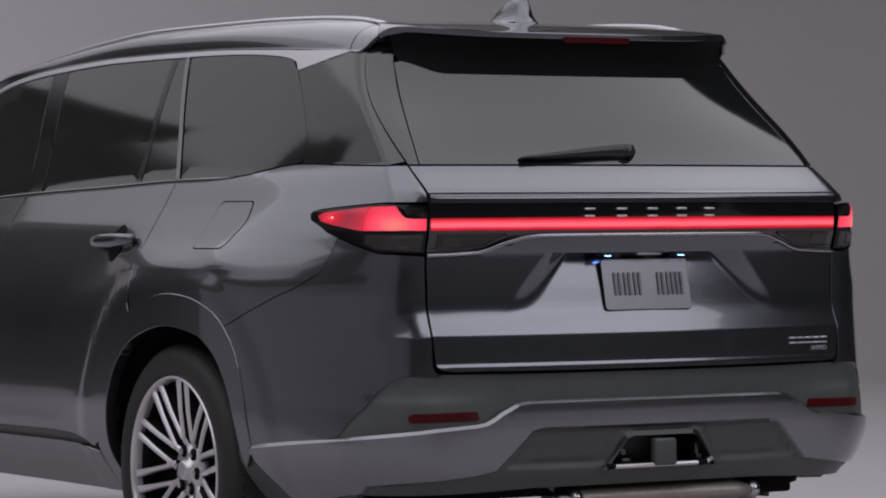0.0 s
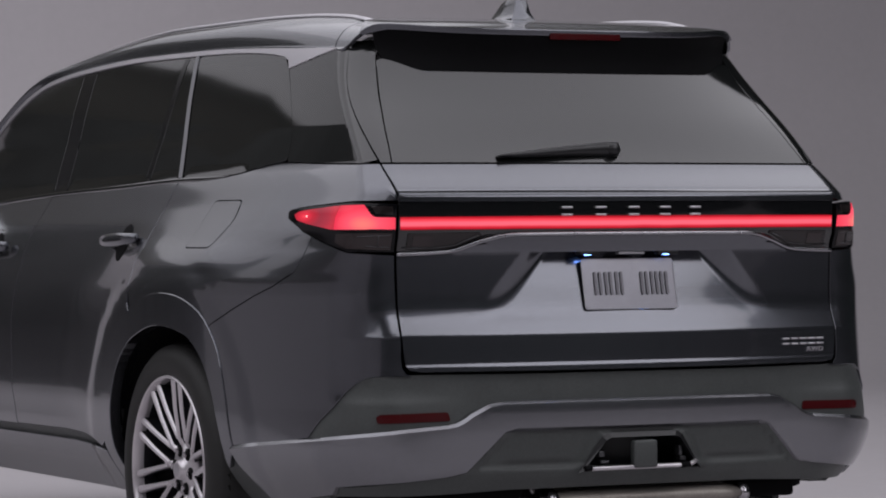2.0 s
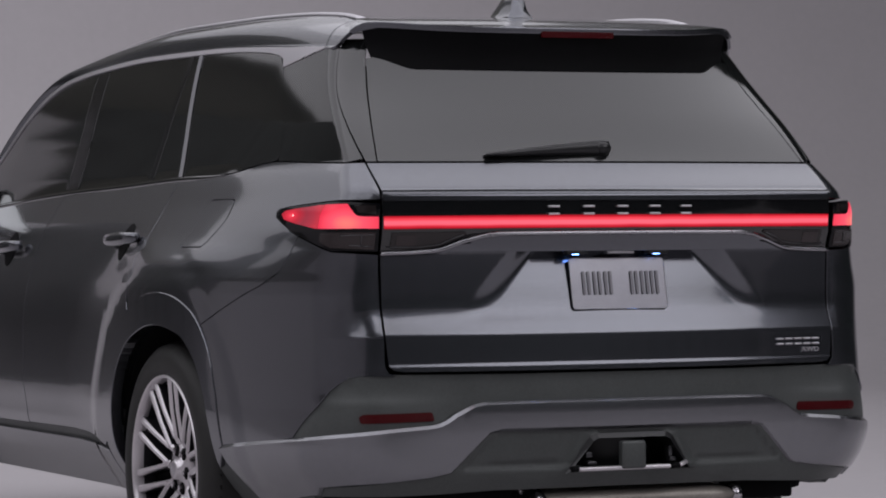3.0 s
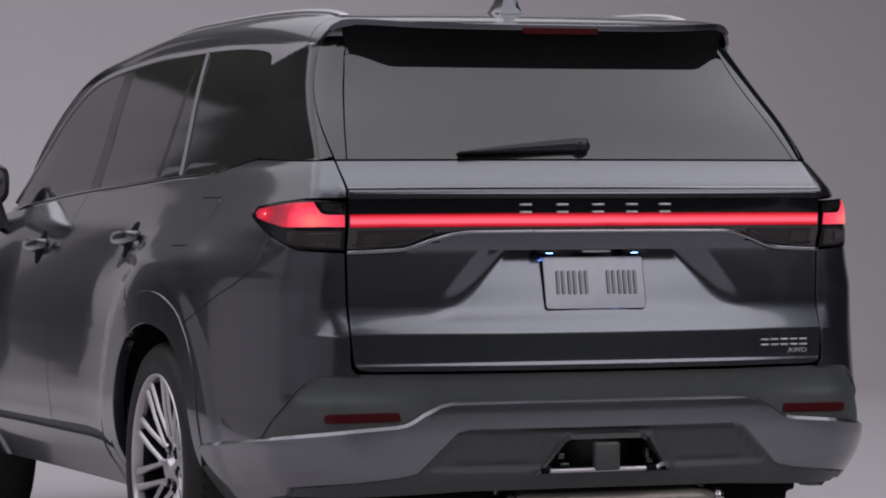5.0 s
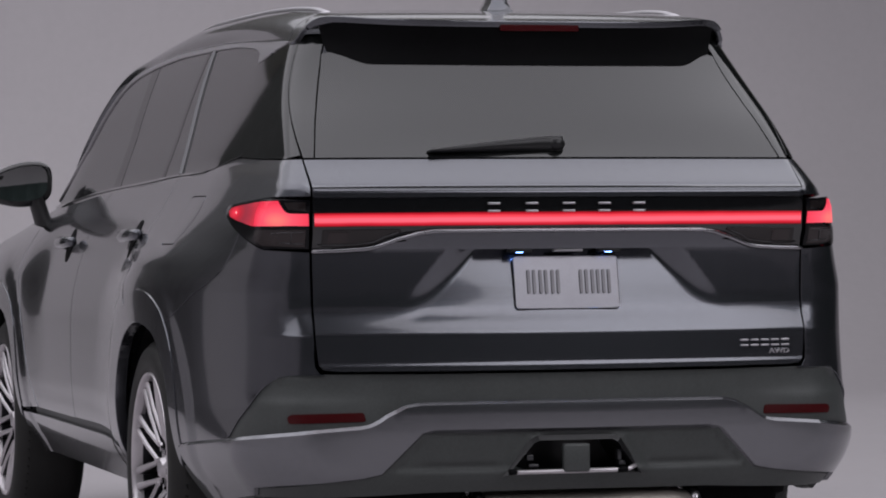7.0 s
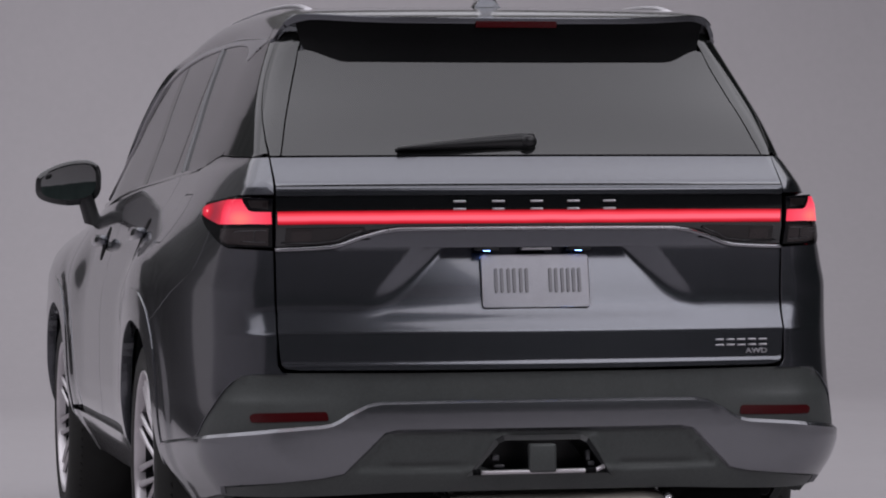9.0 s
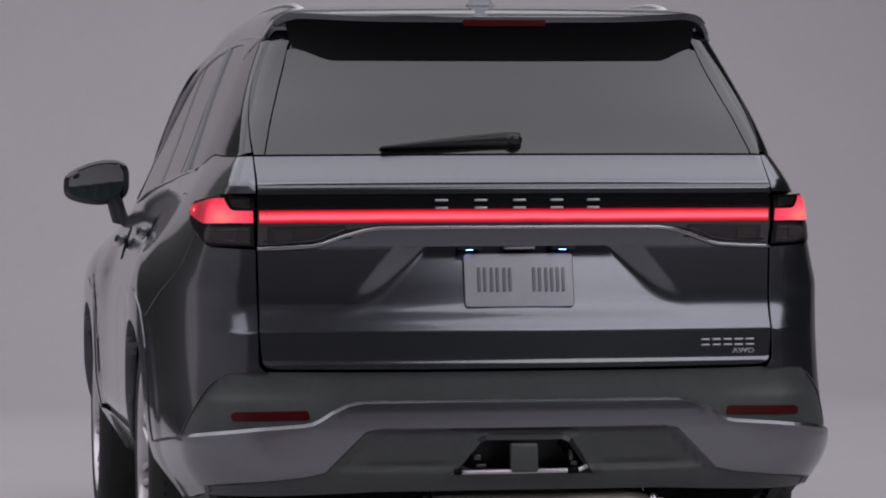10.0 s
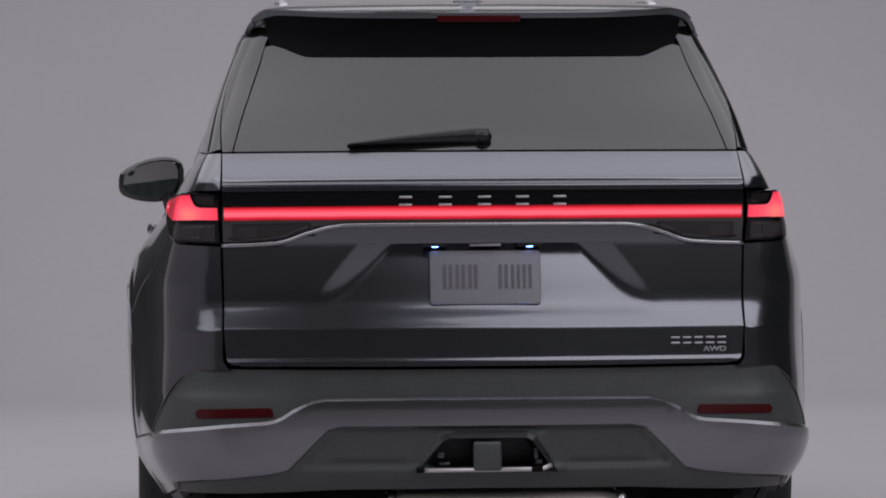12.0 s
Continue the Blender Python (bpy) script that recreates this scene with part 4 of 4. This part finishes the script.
FUEL = soften(Y((0.86, 1.212), (0.842, 1.15), (0.905, 1.067), (1.09, 1.067), (1.07, 1.213)), 0.02)
sides = [patch("quarter_panel", [(sg * s, z) for s, z in quarter][::sg], skin(0.0), PAINT, car, "painted rear quarter panel", grid=0.018, thick=0.012, holes=[[(-s, z) for s, z in FUEL]] if sg < 0 else ()) for sg in (1, -1)]
fuel = soften(Y((0.868, 1.2085), (0.850, 1.15), (0.911, 1.0715), (1.0888, 1.0715), (1.0688, 1.2085)), 0.018)
patch("fuel_flap", [(-s, z) for s, z in fuel], skin(0.0), PAINT, sides[1], "painted fuel filler flap", grid=0.03, thick=0.008)

# arch mouldings, doors, wings, sills
for yc in WHEEL_Y:
    ring = arc(yc, MOULD_R, 10, 191, 44) + arc(yc, ARCH_R, 191, 4, 44)
    both("arch_moulding", ring, skin(0.0035), PAINT, car, "painted wheel arch moulding", grid=0.02, thick=0.035, chamfer=0.0022)
    for sg in (1, -1):
        bm = bmesh.new()
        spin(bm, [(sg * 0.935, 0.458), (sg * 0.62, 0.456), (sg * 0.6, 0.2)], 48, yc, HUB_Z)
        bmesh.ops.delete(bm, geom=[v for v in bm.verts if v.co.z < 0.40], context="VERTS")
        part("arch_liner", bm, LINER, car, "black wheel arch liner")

rdoor = Y((1.446, 1.275), (1.446, 1.18), (1.441, 1.05), (1.427, 0.95), (1.425, 0.9)) + arc(WHEEL_Y[0], MOULD_R - 0.03, 116, 170, 12) + Y((1.735, 0.44), (1.80, 0.462), (1.90, 0.476), (2.05, 0.482), (2.52, 0.480), (2.55, 0.6), (2.56, 0.9), (2.54, 1.1), (2.51, 1.238)) + belt(2.47, 1.49, 12, -0.003)


def door_off(s, z):
    y = np.abs(s) - XP - LC + YP
    return -0.003 * np.exp(-((z - 0.54) / 0.05) ** 2) * step(1.7, 2.0, y) * (1 - step(3.2, 3.4, y))


rear_doors = both("rear_door", rdoor, skin(door_off), PAINT, car, "painted rear door", grid=0.04, thick=0.012)
fdoor = Y((2.516, 1.237), (2.546, 1.1), (2.566, 0.9), (2.556, 0.6), (2.526, 0.478), (3.3, 0.478), (3.45, 0.6), (3.62, 0.9), (3.66, 1.1), (3.62, 1.185)) + belt(3.55, 2.55, 12, -0.003)
front_doors = both("front_door", fdoor, skin(door_off), PAINT, car, "painted front door", grid=0.04, thick=0.012)
fender = Y((3.626, 1.185), (3.668, 1.1), (3.628, 0.9), (3.565, 0.75), (3.46, 0.6), (3.32, 0.479), (3.60, 0.466)) + arc(WHEEL_Y[1], MOULD_R - 0.03, 10, 172, 26) + Y((4.8, 0.5), (4.88, 0.7), (4.85, 0.95), (4.5, 1.08), (4.1, 1.14))
both("front_wing", fender, skin(0.0), PAINT, car, "painted front wing", grid=0.04, thick=0.012)
sill = Y((1.702, 0.424), (1.80, 0.437), (2.0, 0.446), (3.6, 0.450), (3.66, 0.40), (3.6, 0.305), (1.685, 0.296), (1.698, 0.36))
sills = both("side_sill", sill, skin(0.004), PAINT, car, "painted side sill", grid=0.03, thick=0.02)
groove = Y((1.72, 0.432), (1.80, 0.436), (2.0, 0.444), (3.46, 0.447), (3.42, 0.484), (2.05, 0.486), (1.86, 0.475), (1.77, 0.456))
both("sill_groove", groove, skin(-0.012), PLASTIC, car, "dark plastic sill strip", grid=0.04, thick=0.01)
rear_flap = Y((0.668, 0.482), (0.61, 0.41), (0.555, 0.342), (0.56, 0.27), (0.70, 0.27), (0.76, 0.36), (0.772, 0.45), (0.755, 0.53), (0.70, 0.50))
both("mud_flap", rear_flap, skin(-0.014), PLASTIC, car, "dark plastic mud guard", grid=0.03, thick=0.02)

# bonnet and nose
patch("bonnet", [(-0.72, 3.98), (0.72, 3.98), (0.78, 4.4), (0.6, 4.85), (0.0, 4.98), (-0.6, 4.85), (-0.78, 4.4)],
      lambda x, y: (np.stack([x, y, 1.16 - 0.12 * x * x - 0.22 * np.maximum(0, y - 4.2) ** 2], -1), np.stack([0 * x, 0 * x, np.ones_like(x)], -1)), PAINT, car, "painted bonnet", grid=0.06)
patch("front_bumper", [(-0.86, 0.3), (0.86, 0.3), (0.84, 0.9), (0.6, 1.02), (-0.6, 1.02), (-0.84, 0.9)],
      lambda x, z: (np.stack([x, 5.12 - 0.28 * x * x - 0.12 * (z - 0.55) ** 2, z], -1), np.stack([0 * x, np.ones_like(x), 0 * x], -1)), PAINT, car, "painted front bumper", grid=0.06)

# side windows, from the rear: black pillar panel, quarter glass, silver strip, door glass
dpanel = Y((0.882, 1.604), (0.815, 1.54), (0.74, 1.46), (0.695, 1.395), (0.684, 1.34)) + belt(0.68, 0.24, 8, 0.0022) + gap((1.316, 1.33, 1.35, 1.375, 1.40, 1.43, 1.46, 1.495, 1.53, 1.57, 1.61, 1.64, 1.652), 0.0022) + Y((0.62, 1.649))
both("rear_pillar", dpanel, skin(0.0025), GLASS, car, "gloss dark rear pillar panel", grid=0.011, thick=0.015)
quarter_glass = soften(Y((0.885, 1.60), (0.82, 1.54), (0.745, 1.46), (0.70, 1.395), (0.69, 1.34), (0.70, 1.326)) + belt(0.73, 1.42, 12, 0.003) + Y((1.645, 1.675)) + top(1.6, 1.05, 6, -0.004) + Y((0.95, 1.642)), 0.012)
both("quarter_window", quarter_glass, skin(0.001), GLASS, car, "dark tinted quarter window", grid=0.04, thick=0.008)
for sg in (1, -1):
    bm = bmesh.new()
    q = skin(0.004)(sg * (XP + LC - YP + np.linspace(1.439, 1.666, 14)), np.linspace(1.285, 1.678, 14))[0]
    tube(bm, [tuple(v) for v in q], lambda t: [(0.006, -0.0024), (0.006, 0.0024), (-0.006, 0.0024), (-0.006, -0.0024)])
    part("pillar_strip", bm, PILLAR_STRIP, car, "thin silver pillar strip", smooth=False)
small_glass = Y((1.68, 1.676), (1.453, 1.286)) + belt(1.48, 1.69, 5, 0.003) + Y((1.735, 1.676))
both("rear_fixed_window", small_glass, skin(0.0), GLASS, car, "narrow dark fixed window", grid=0.04, thick=0.008)
divider = Y((1.737, 1.677), (1.694, 1.277), (1.73, 1.276), (1.773, 1.677))
both("window_divider", divider, skin(0.001), PILLAR, car, "gloss black window divider", grid=0.03, thick=0.01)
rear_glass_side = Y((1.775, 1.677), (1.734, 1.278)) + belt(1.77, 2.40, 8, 0.003) + Y((2.545, 1.668)) + top(2.5, 1.82, 6, -0.004)
both("rear_door_window", rear_glass_side, skin(0.0), GLASS, car, "dark tinted rear door window", grid=0.05, thick=0.008)
bpillar = Y((2.55, 1.668), (2.405, 1.255), (2.52, 1.252), (2.66, 1.662))
both("door_pillar", bpillar, skin(0.001), PILLAR, car, "gloss black door pillar", grid=0.04, thick=0.012)
front_glass = Y((2.665, 1.66), (2.525, 1.252)) + belt(2.56, 3.52, 16, 0.003) + top(3.53, 2.7, 24, -0.004)
both("front_door_window", front_glass, skin(0.0), GLASS, car, "tinted front door window", grid=0.05, thick=0.008)

# belt strips and the silver strip over the windows
for sg in (1, -1):
    bm = bmesh.new()
    yy = np.linspace(1.06, 3.55, 60)
    q = skin(0.002)(sg * (XP + LC + yy - YP), BELT(yy))[0]
    tube(bm, [tuple(v) for v in q], lambda t: [(k * u, k * v) for u, v in ((0.004, -0.012), (0.004, 0.004), (-0.004, 0.004), (-0.004, -0.012)) for k in (min(1, 0.3 + 9 * t),)])
    part("belt_strip", bm, GLOSS, car, "black window belt strip")
silver = Y((0.60, 1.6535)) + Y((0.70, 1.659)) + top(0.9, 3.57, 46, -0.003, STRIP_T) + top(3.57, 1.03, 40, 0.0) + Y((0.955, 1.645), (0.91, 1.632), (0.882, 1.606))
both("window_strip", silver, skin(0.006), SILVER, car, "satin silver strip over the side windows", grid=0.03, thick=0.012)

# door handles
for y0_, z0 in ((1.662, 1.094), (2.85, 1.070)):
    for sg in (1, -1):
        s0 = XP + LC + y0_ - YP
        base = surf(np.array([sg * s0]), np.array([z0]))[0][0]
        bm = bmesh.new()
        yy = np.linspace(-0.145, 0.145, 14)
        pts = [(base[0] + sg * (0.012 + 0.024 * (1 - (k / 0.15) ** 4)), base[1] + k, z0 - 0.03 * k) for k in yy]
        tube(bm, pts, lambda t: oval(0.012, 0.022 * (0.70 + 0.30 * math.sin(math.pi * min(1, max(0, t)))), 14))
        h = part("door_handle", bm, PAINT, car, "painted pull handle with bright end")
        # No hollow is cut: a black patch on the skin gives its shade.
        cup = [(sg * (s0 - 0.008 + 0.052 * math.copysign(abs(math.cos(q)) ** 1.4, math.cos(q))), z0 - 0.008 + 0.058 * math.sin(q)) for q in np.linspace(0, 2 * math.pi, 25)[:-1] * sg]
        patch("handle_shade", cup, skin(0.0025), LINER, h, "flat black patch for the shade in the handle recess", grid=0.02, thick=0.004)

# door mirrors
for sg in (-1, 1):
    def rounded(x, e):
        return math.copysign(abs(x) ** e, x)

    bm = bmesh.new()
    bmesh.ops.create_uvsphere(bm, u_segments=44, v_segments=26, radius=1)
    for v in bm.verts:
        x, y, z = v.co
        px, pz = rounded(x, 0.62), rounded(z, 0.62)
        taper = 1 - 0.26 * float(step(-0.2, 1.0, px))
        v.co = (sg * (0.988 + 0.121 * px), 3.545 + (0.02 if y < 0 else 0.13) * rounded(y, 0.8), 1.281 + 0.083 * pz * taper - 0.012 * px)
    house = part("door_mirror", bm, GLOSS, car, "dark door mirror housing")
    bm = bmesh.new()
    rings = []
    for k in (0.0, 0.25, 0.5, 0.75, 1.0):
        ring = []
        for i in range(40):
            c, s = math.cos(2 * math.pi * i / 40), math.sin(2 * math.pi * i / 40)
            px, pz = rounded(c, 0.6) * k, rounded(s, 0.6) * k
            ux, uz = 0.100 * px, 0.064 * pz * (1 - 0.26 * float(step(-0.2, 1, px)))
            ring.append(bm.verts.new((sg * (0.990 + ux), 3.519 + 0.085 * uz + 0.07 * ux + (ux * ux + uz * uz) / 5.0, 1.283 + uz - 0.012 * px)))
        rings.append(ring)
    for r1, r2 in zip(rings[1:], rings[2:]):
        for i in range(40):
            bm.faces.new((r1[i], r1[(i + 1) % 40], r2[(i + 1) % 40], r2[i]))
    bm.faces.new(rings[1])
    for v in rings[0]:
        bm.verts.remove(v)
    bmesh.ops.recalc_face_normals(bm, faces=bm.faces)
    part("mirror_glass", bm, MIRROR, house, "mirror glass")
    bm = bmesh.new()
    rings = [[bm.verts.new((sg * (cx + ax * math.cos(q)), cy + ay * math.sin(q), cz + 0.25 * ax * math.cos(q))) for q in np.linspace(0, 2 * math.pi, 21)[:-1]]
             for cx, cy, cz, ax, ay in ((0.930, 3.57, 1.262, 0.036, 0.05), (0.922, 3.565, 1.22, 0.034, 0.05), (0.910, 3.56, 1.18, 0.034, 0.055), (0.890, 3.555, 1.125, 0.04, 0.065))]
    for r1, r2 in zip(rings, rings[1:]):
        for i in range(20):
            bm.faces.new((r1[i], r1[(i + 1) % 20], r2[(i + 1) % 20], r2[i]))
    bmesh.ops.recalc_face_normals(bm, faces=bm.faces)
    part("mirror_arm", bm, DARK_TRIM, house, "black mirror arm")

# wheels
def wheel(sg, yc):
    e = new("wheel")
    e.parent = car
    f = sg * 1.0
    bm = bmesh.new()
    R = 0.392
    spin(bm, [(f * 0.70, 0.29), (f * 0.705, 0.33), (f * 0.715, 0.368), (f * 0.735, 0.385), (f * 0.765, 0.391), (f * 0.84, R), (f * 0.915, 0.389), (f * 0.944, 0.380), (f * 0.962, 0.362),
              (f * 0.970, 0.34), (f * 0.970, 0.315), (f * 0.966, 0.298), (f * 0.960, 0.289), (f * 0.94, 0.285)], 96, yc, HUB_Z)
    for i in range(72):
        a = 2 * math.pi * i / 72
        rot = Matrix.Translation((f * 0.934, yc, HUB_Z)) @ Matrix.Rotation(a, 4, "X") @ Matrix.Translation((0, 0, 0.3806)) @ Matrix.Rotation(0.1, 4, "Z") @ Matrix.Rotation(f * 0.36, 4, "Y")
        bmesh.ops.create_cube(bm, size=1, matrix=rot @ Matrix.Diagonal((0.026, 0.017, 0.0035, 1)))
    tyre = part("tyre", bm, RUBBER, e, "black road tyre")
    bm = bmesh.new()
    spin(bm, [(f * 0.960, 0.2895), (f * 0.966, 0.288), (f * 0.967, 0.284), (f * 0.963, 0.280), (f * 0.950, 0.277), (f * 0.932, 0.2745)], 96, yc, HUB_Z)
    rim = part("rim", bm, ALLOY, e, "bright machined alloy rim")
    # The deeper barrel is coloured dark for the shade inside the rim.
    bm = bmesh.new()
    spin(bm, [(f * 0.932, 0.2745), (f * 0.915, 0.272), (f * 0.80, 0.258), (f * 0.72, 0.266), (f * 0.705, 0.285)], 96, yc, HUB_Z)
    part("rim_barrel", bm, ALLOY_DARK, rim, "inner rim barrel darkened for the shade in it")
    # Added black disc: its colour stands for the shade between the spokes.
    bm = bmesh.new()
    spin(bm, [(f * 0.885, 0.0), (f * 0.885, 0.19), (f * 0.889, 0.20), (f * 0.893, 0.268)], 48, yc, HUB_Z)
    part("spoke_backing", bm, LINER, e, "black disc for the shade behind the spokes")
    # forked spokes
    def bar(p0, p1, w0, w1):
        d = (p1 - p0).normalized()
        n = Vector((f, 0, 0))
        t = d.cross(n).normalized()
        ring = []
        for c, w in ((p0, w0), ((p0 + p1) / 2 + n * 0.003, (w0 + w1) / 2 * 0.92), (p1, w1)):
            ring.append([bm.verts.new(c + t * w * 0.55 + n * 0.004), bm.verts.new(c + t * w - n * 0.003), bm.verts.new(c + t * w * 1.1 - n * 0.04), bm.verts.new(c - t * w * 1.1 - n * 0.04), bm.verts.new(c - t * w - n * 0.003), bm.verts.new(c - t * w * 0.55 + n * 0.004)])
        for r1, r2 in zip(ring, ring[1:]):
            for j in range(6):
                bm.faces.new((r1[j], r1[(j + 1) % 6], r2[(j + 1) % 6], r2[j])).material_index = int(j in (1, 2, 3))
        bm.faces.new(ring[0][::-1])
        bm.faces.new(ring[-1])

    def at(r, th, x):
        return Vector((f * x, yc + r * math.cos(th), HUB_Z + r * math.sin(th)))

    for i in range(10):
        c = 2 * math.pi * i / 10 + math.radians(7.5)
        bm = bmesh.new()
        bar(at(0.076, c, 0.908), at(0.118, c, 0.922), 0.013, 0.010)
        for k in (-1, 1):
            bar(at(0.098, c + k * 0.035, 0.920), at(0.279, c + k * 0.225, 0.950), 0.008, 0.012)
        bmesh.ops.recalc_face_normals(bm, faces=bm.faces)
        part("spoke", bm, ALLOY, e, "forked machined alloy spoke", smooth=False).data.materials.append(ALLOY_DARK)
    bm = bmesh.new()
    spin(bm, [(f * 0.935, 0.0), (f * 0.935, 0.026), (f * 0.930, 0.030), (f * 0.915, 0.032), (f * 0.912, 0.078), (f * 0.89, 0.088), (f * 0.86, 0.088)], 40, yc, HUB_Z)
    part("hub", bm, ALLOY, e, "alloy wheel centre")
    bm = bmesh.new()
    spin(bm, [(f * 0.9362, 0.0), (f * 0.9362, 0.016), (f * 0.9358, 0.021)], 32, yc, HUB_Z)
    part("centre_cap", bm, SILVER, e, "silver centre cap with plain emblem ring")
    for i in range(6):
        a = 2 * math.pi * i / 6 + math.radians(8)
        # Flat black disc on the hub, drawn for the shade round the nut.
        bm = bmesh.new()
        m = Matrix.Translation((f * 0.913, yc + 0.061 * math.cos(a), HUB_Z + 0.061 * math.sin(a))) @ Matrix.Rotation(math.pi / 2, 4, "Y")
        bmesh.ops.create_cone(bm, cap_ends=True, segments=20, radius1=0.019, radius2=0.019, depth=0.006, matrix=m)
        part("nut_shade", bm, LINER, e)
        bm = bmesh.new()
        m = Matrix.Translation((f * 0.918, yc + 0.061 * math.cos(a), HUB_Z + 0.061 * math.sin(a))) @ Matrix.Rotation(math.pi / 2, 4, "Y")
        bmesh.ops.create_cone(bm, cap_ends=True, segments=6, radius1=0.0105, radius2=0.009, depth=0.016, matrix=m)
        part("wheel_nut", bm, CHROME, e, smooth=False)


for sg in (-1, 1):
    for yc in WHEEL_Y:
        wheel(sg, yc)

# underbody: floor pan, silencer, brackets, axle
bm = bmesh.new()
block(bm, (0, 2.6, 0.36), (1.5, 4.6, 0.06), 0.02)
part("floor_pan", bm, LINER, car, "black underbody pan")
bm = bmesh.new()
tube(bm, [(x, 0.10, 0.344) for x in np.linspace(-0.27, 0.36, 12)], lambda t: oval(0.09, 0.038 * (0.6 + 0.4 * min(1, min(t, 1 - t) / 0.1)), 20))
part("silencer", bm, STEEL, car, "pale steel exhaust silencer")
for x in (-0.26, 0.37):
    bm = bmesh.new()
    tube(bm, [(x - 0.012, 0.10, 0.344), (x + 0.012, 0.10, 0.344)], lambda t: oval(0.094, 0.041, 20))
    part("silencer_band", bm, CHROME, car)
for x, w in ((-0.52, 0.2), (0.6, 0.24), (-0.72, 0.1)):
    bm = bmesh.new()
    block(bm, (x, 0.36, 0.335), (w, 0.12, 0.06), 0.012)
    part("bracket", bm, LINER, car, "dark underbody bracket")

# number plate with plain bars, plate lamps
plate_e = new("number_plate")
plate_e.parent = gate
tilt = math.atan2(0.030, 0.146)
plate_m = Matrix.Translation((0, 0.0395, 0.957)) @ Matrix.Rotation(-tilt, 4, "X")
pts = soften([(-0.1525, -0.0745), (0.1525, -0.0745), (0.1525, 0.0745), (-0.1525, 0.0745)], 0.012)


def flat_plate(name, poly, depth, mat, parent, m, label="", rim=0.0):
    bm = bmesh.new()
    fr = [bm.verts.new(m @ Vector((x, -depth, z))) for x, z in poly]
    bk = [bm.verts.new(m @ Vector((x, 0, z))) for x, z in poly]
    cap = bm.faces.new(fr)
    for i in range(len(poly)):
        bm.faces.new((fr[i - 1], fr[i], bk[i], bk[i - 1]))
    if rim:
        r = bmesh.ops.inset_region(bm, faces=[cap], thickness=rim, depth=0)
        r = bmesh.ops.inset_region(bm, faces=[cap], thickness=0.002, depth=-0.0015)
    bmesh.ops.recalc_face_normals(bm, faces=bm.faces)
    return part(name, bm, mat, parent, label, smooth=False)


flat_plate("plate_sheet", pts, 0.003, PLATE, plate_e, plate_m, "embossed metallic plate sheet", 0.005)
for cx in (-0.103, -0.068, -0.033, 0.05, 0.084, 0.116):
    for dx in (-0.008, 0.008):
        m = plate_m @ Matrix.Translation((cx + dx, -0.0025, 0.002))
        flat_plate("plate_bar", soften([(-0.0042, -0.034), (0.0042, -0.034), (0.0042, 0.034), (-0.0042, 0.034)], 0.004), 0.0032, PLATE_CHAR, plate_e, m)
for cx in (-0.137, 0.122):
    bm = bmesh.new()
    block(bm, (cx, 0.035, 1.0465), (0.064, 0.03, 0.008), 0.002)
    hd = part("plate_lamp", bm, DARK_TRIM, gate, "plate lamp housing")
    bm = bmesh.new()
    block(bm, (cx, 0.036, 1.0425), (0.018, 0.008, 0.003), 0.0008)
    part("plate_led", bm, LED, hd, "lit white plate lamp")
bm = bmesh.new()
block(bm, (0.0, 0.03, 1.047), (0.085, 0.02, 0.007), 0.002)
part("gate_switch", bm, SILVER, gate, "tailgate release switch")

# emblem bars on the lamp panel and the badge bars
def chrome_bar(name, cx, z, size, label, bevel):
    p0 = surf(np.array([s_x(cx, z) if cx > 0.3 else cx]), np.array([z]))[0][0]
    bm = bmesh.new()
    block(bm, (cx, p0[1] - size[1] * 0.5, z), size, bevel)
    part(name, bm, SILVER, gate, label)


for cx in (-0.218, -0.11, -0.003, 0.101, 0.2035):
    for dz in (0.0105, -0.0105):
        chrome_bar("emblem_bar", cx, 1.1675 + dz, (0.036, 0.008, 0.0062), "small plain chrome bar", 0.0024)
for k in range(5):
    for dz in (0.0075, -0.0075):
        chrome_bar("badge_bar", 0.521 + k * 0.0325, 0.782 + dz, (0.024, 0.008, 0.0052), "small plain chrome badge bar", 0.0018)

# drive badge in raised letters
text = bpy.data.curves.new("drive_badge", "FONT")
text.body, text.size, text.extrude, text.bevel_depth = "AWD", 0.0185, 0.002, 0.0004
text.align_x, text.align_y = "CENTER", "CENTER"
holder = bpy.data.objects.new("badge_source", text)
bm = bmesh.new()
bm.from_mesh(bpy.data.meshes.new_from_object(holder))
bpy.data.objects.remove(holder)
p0 = surf(np.array([s_x(0.632, 0.757)]), np.array([0.757]))[0][0]
turn = math.atan2(2 * float(BOW(0.757)) * 0.632, 1)
bmesh.ops.transform(bm, verts=bm.verts, matrix=Matrix.Translation((0.632, p0[1] - 0.003, 0.757)) @ Matrix.Rotation(turn, 4, "Z") @ Matrix.Rotation(math.pi / 2, 4, "X") @ Matrix.Diagonal((1.45, 1, 1, 1)))
part("drive_badge", bm, SILVER, gate, "raised chrome drive letters", smooth=False)
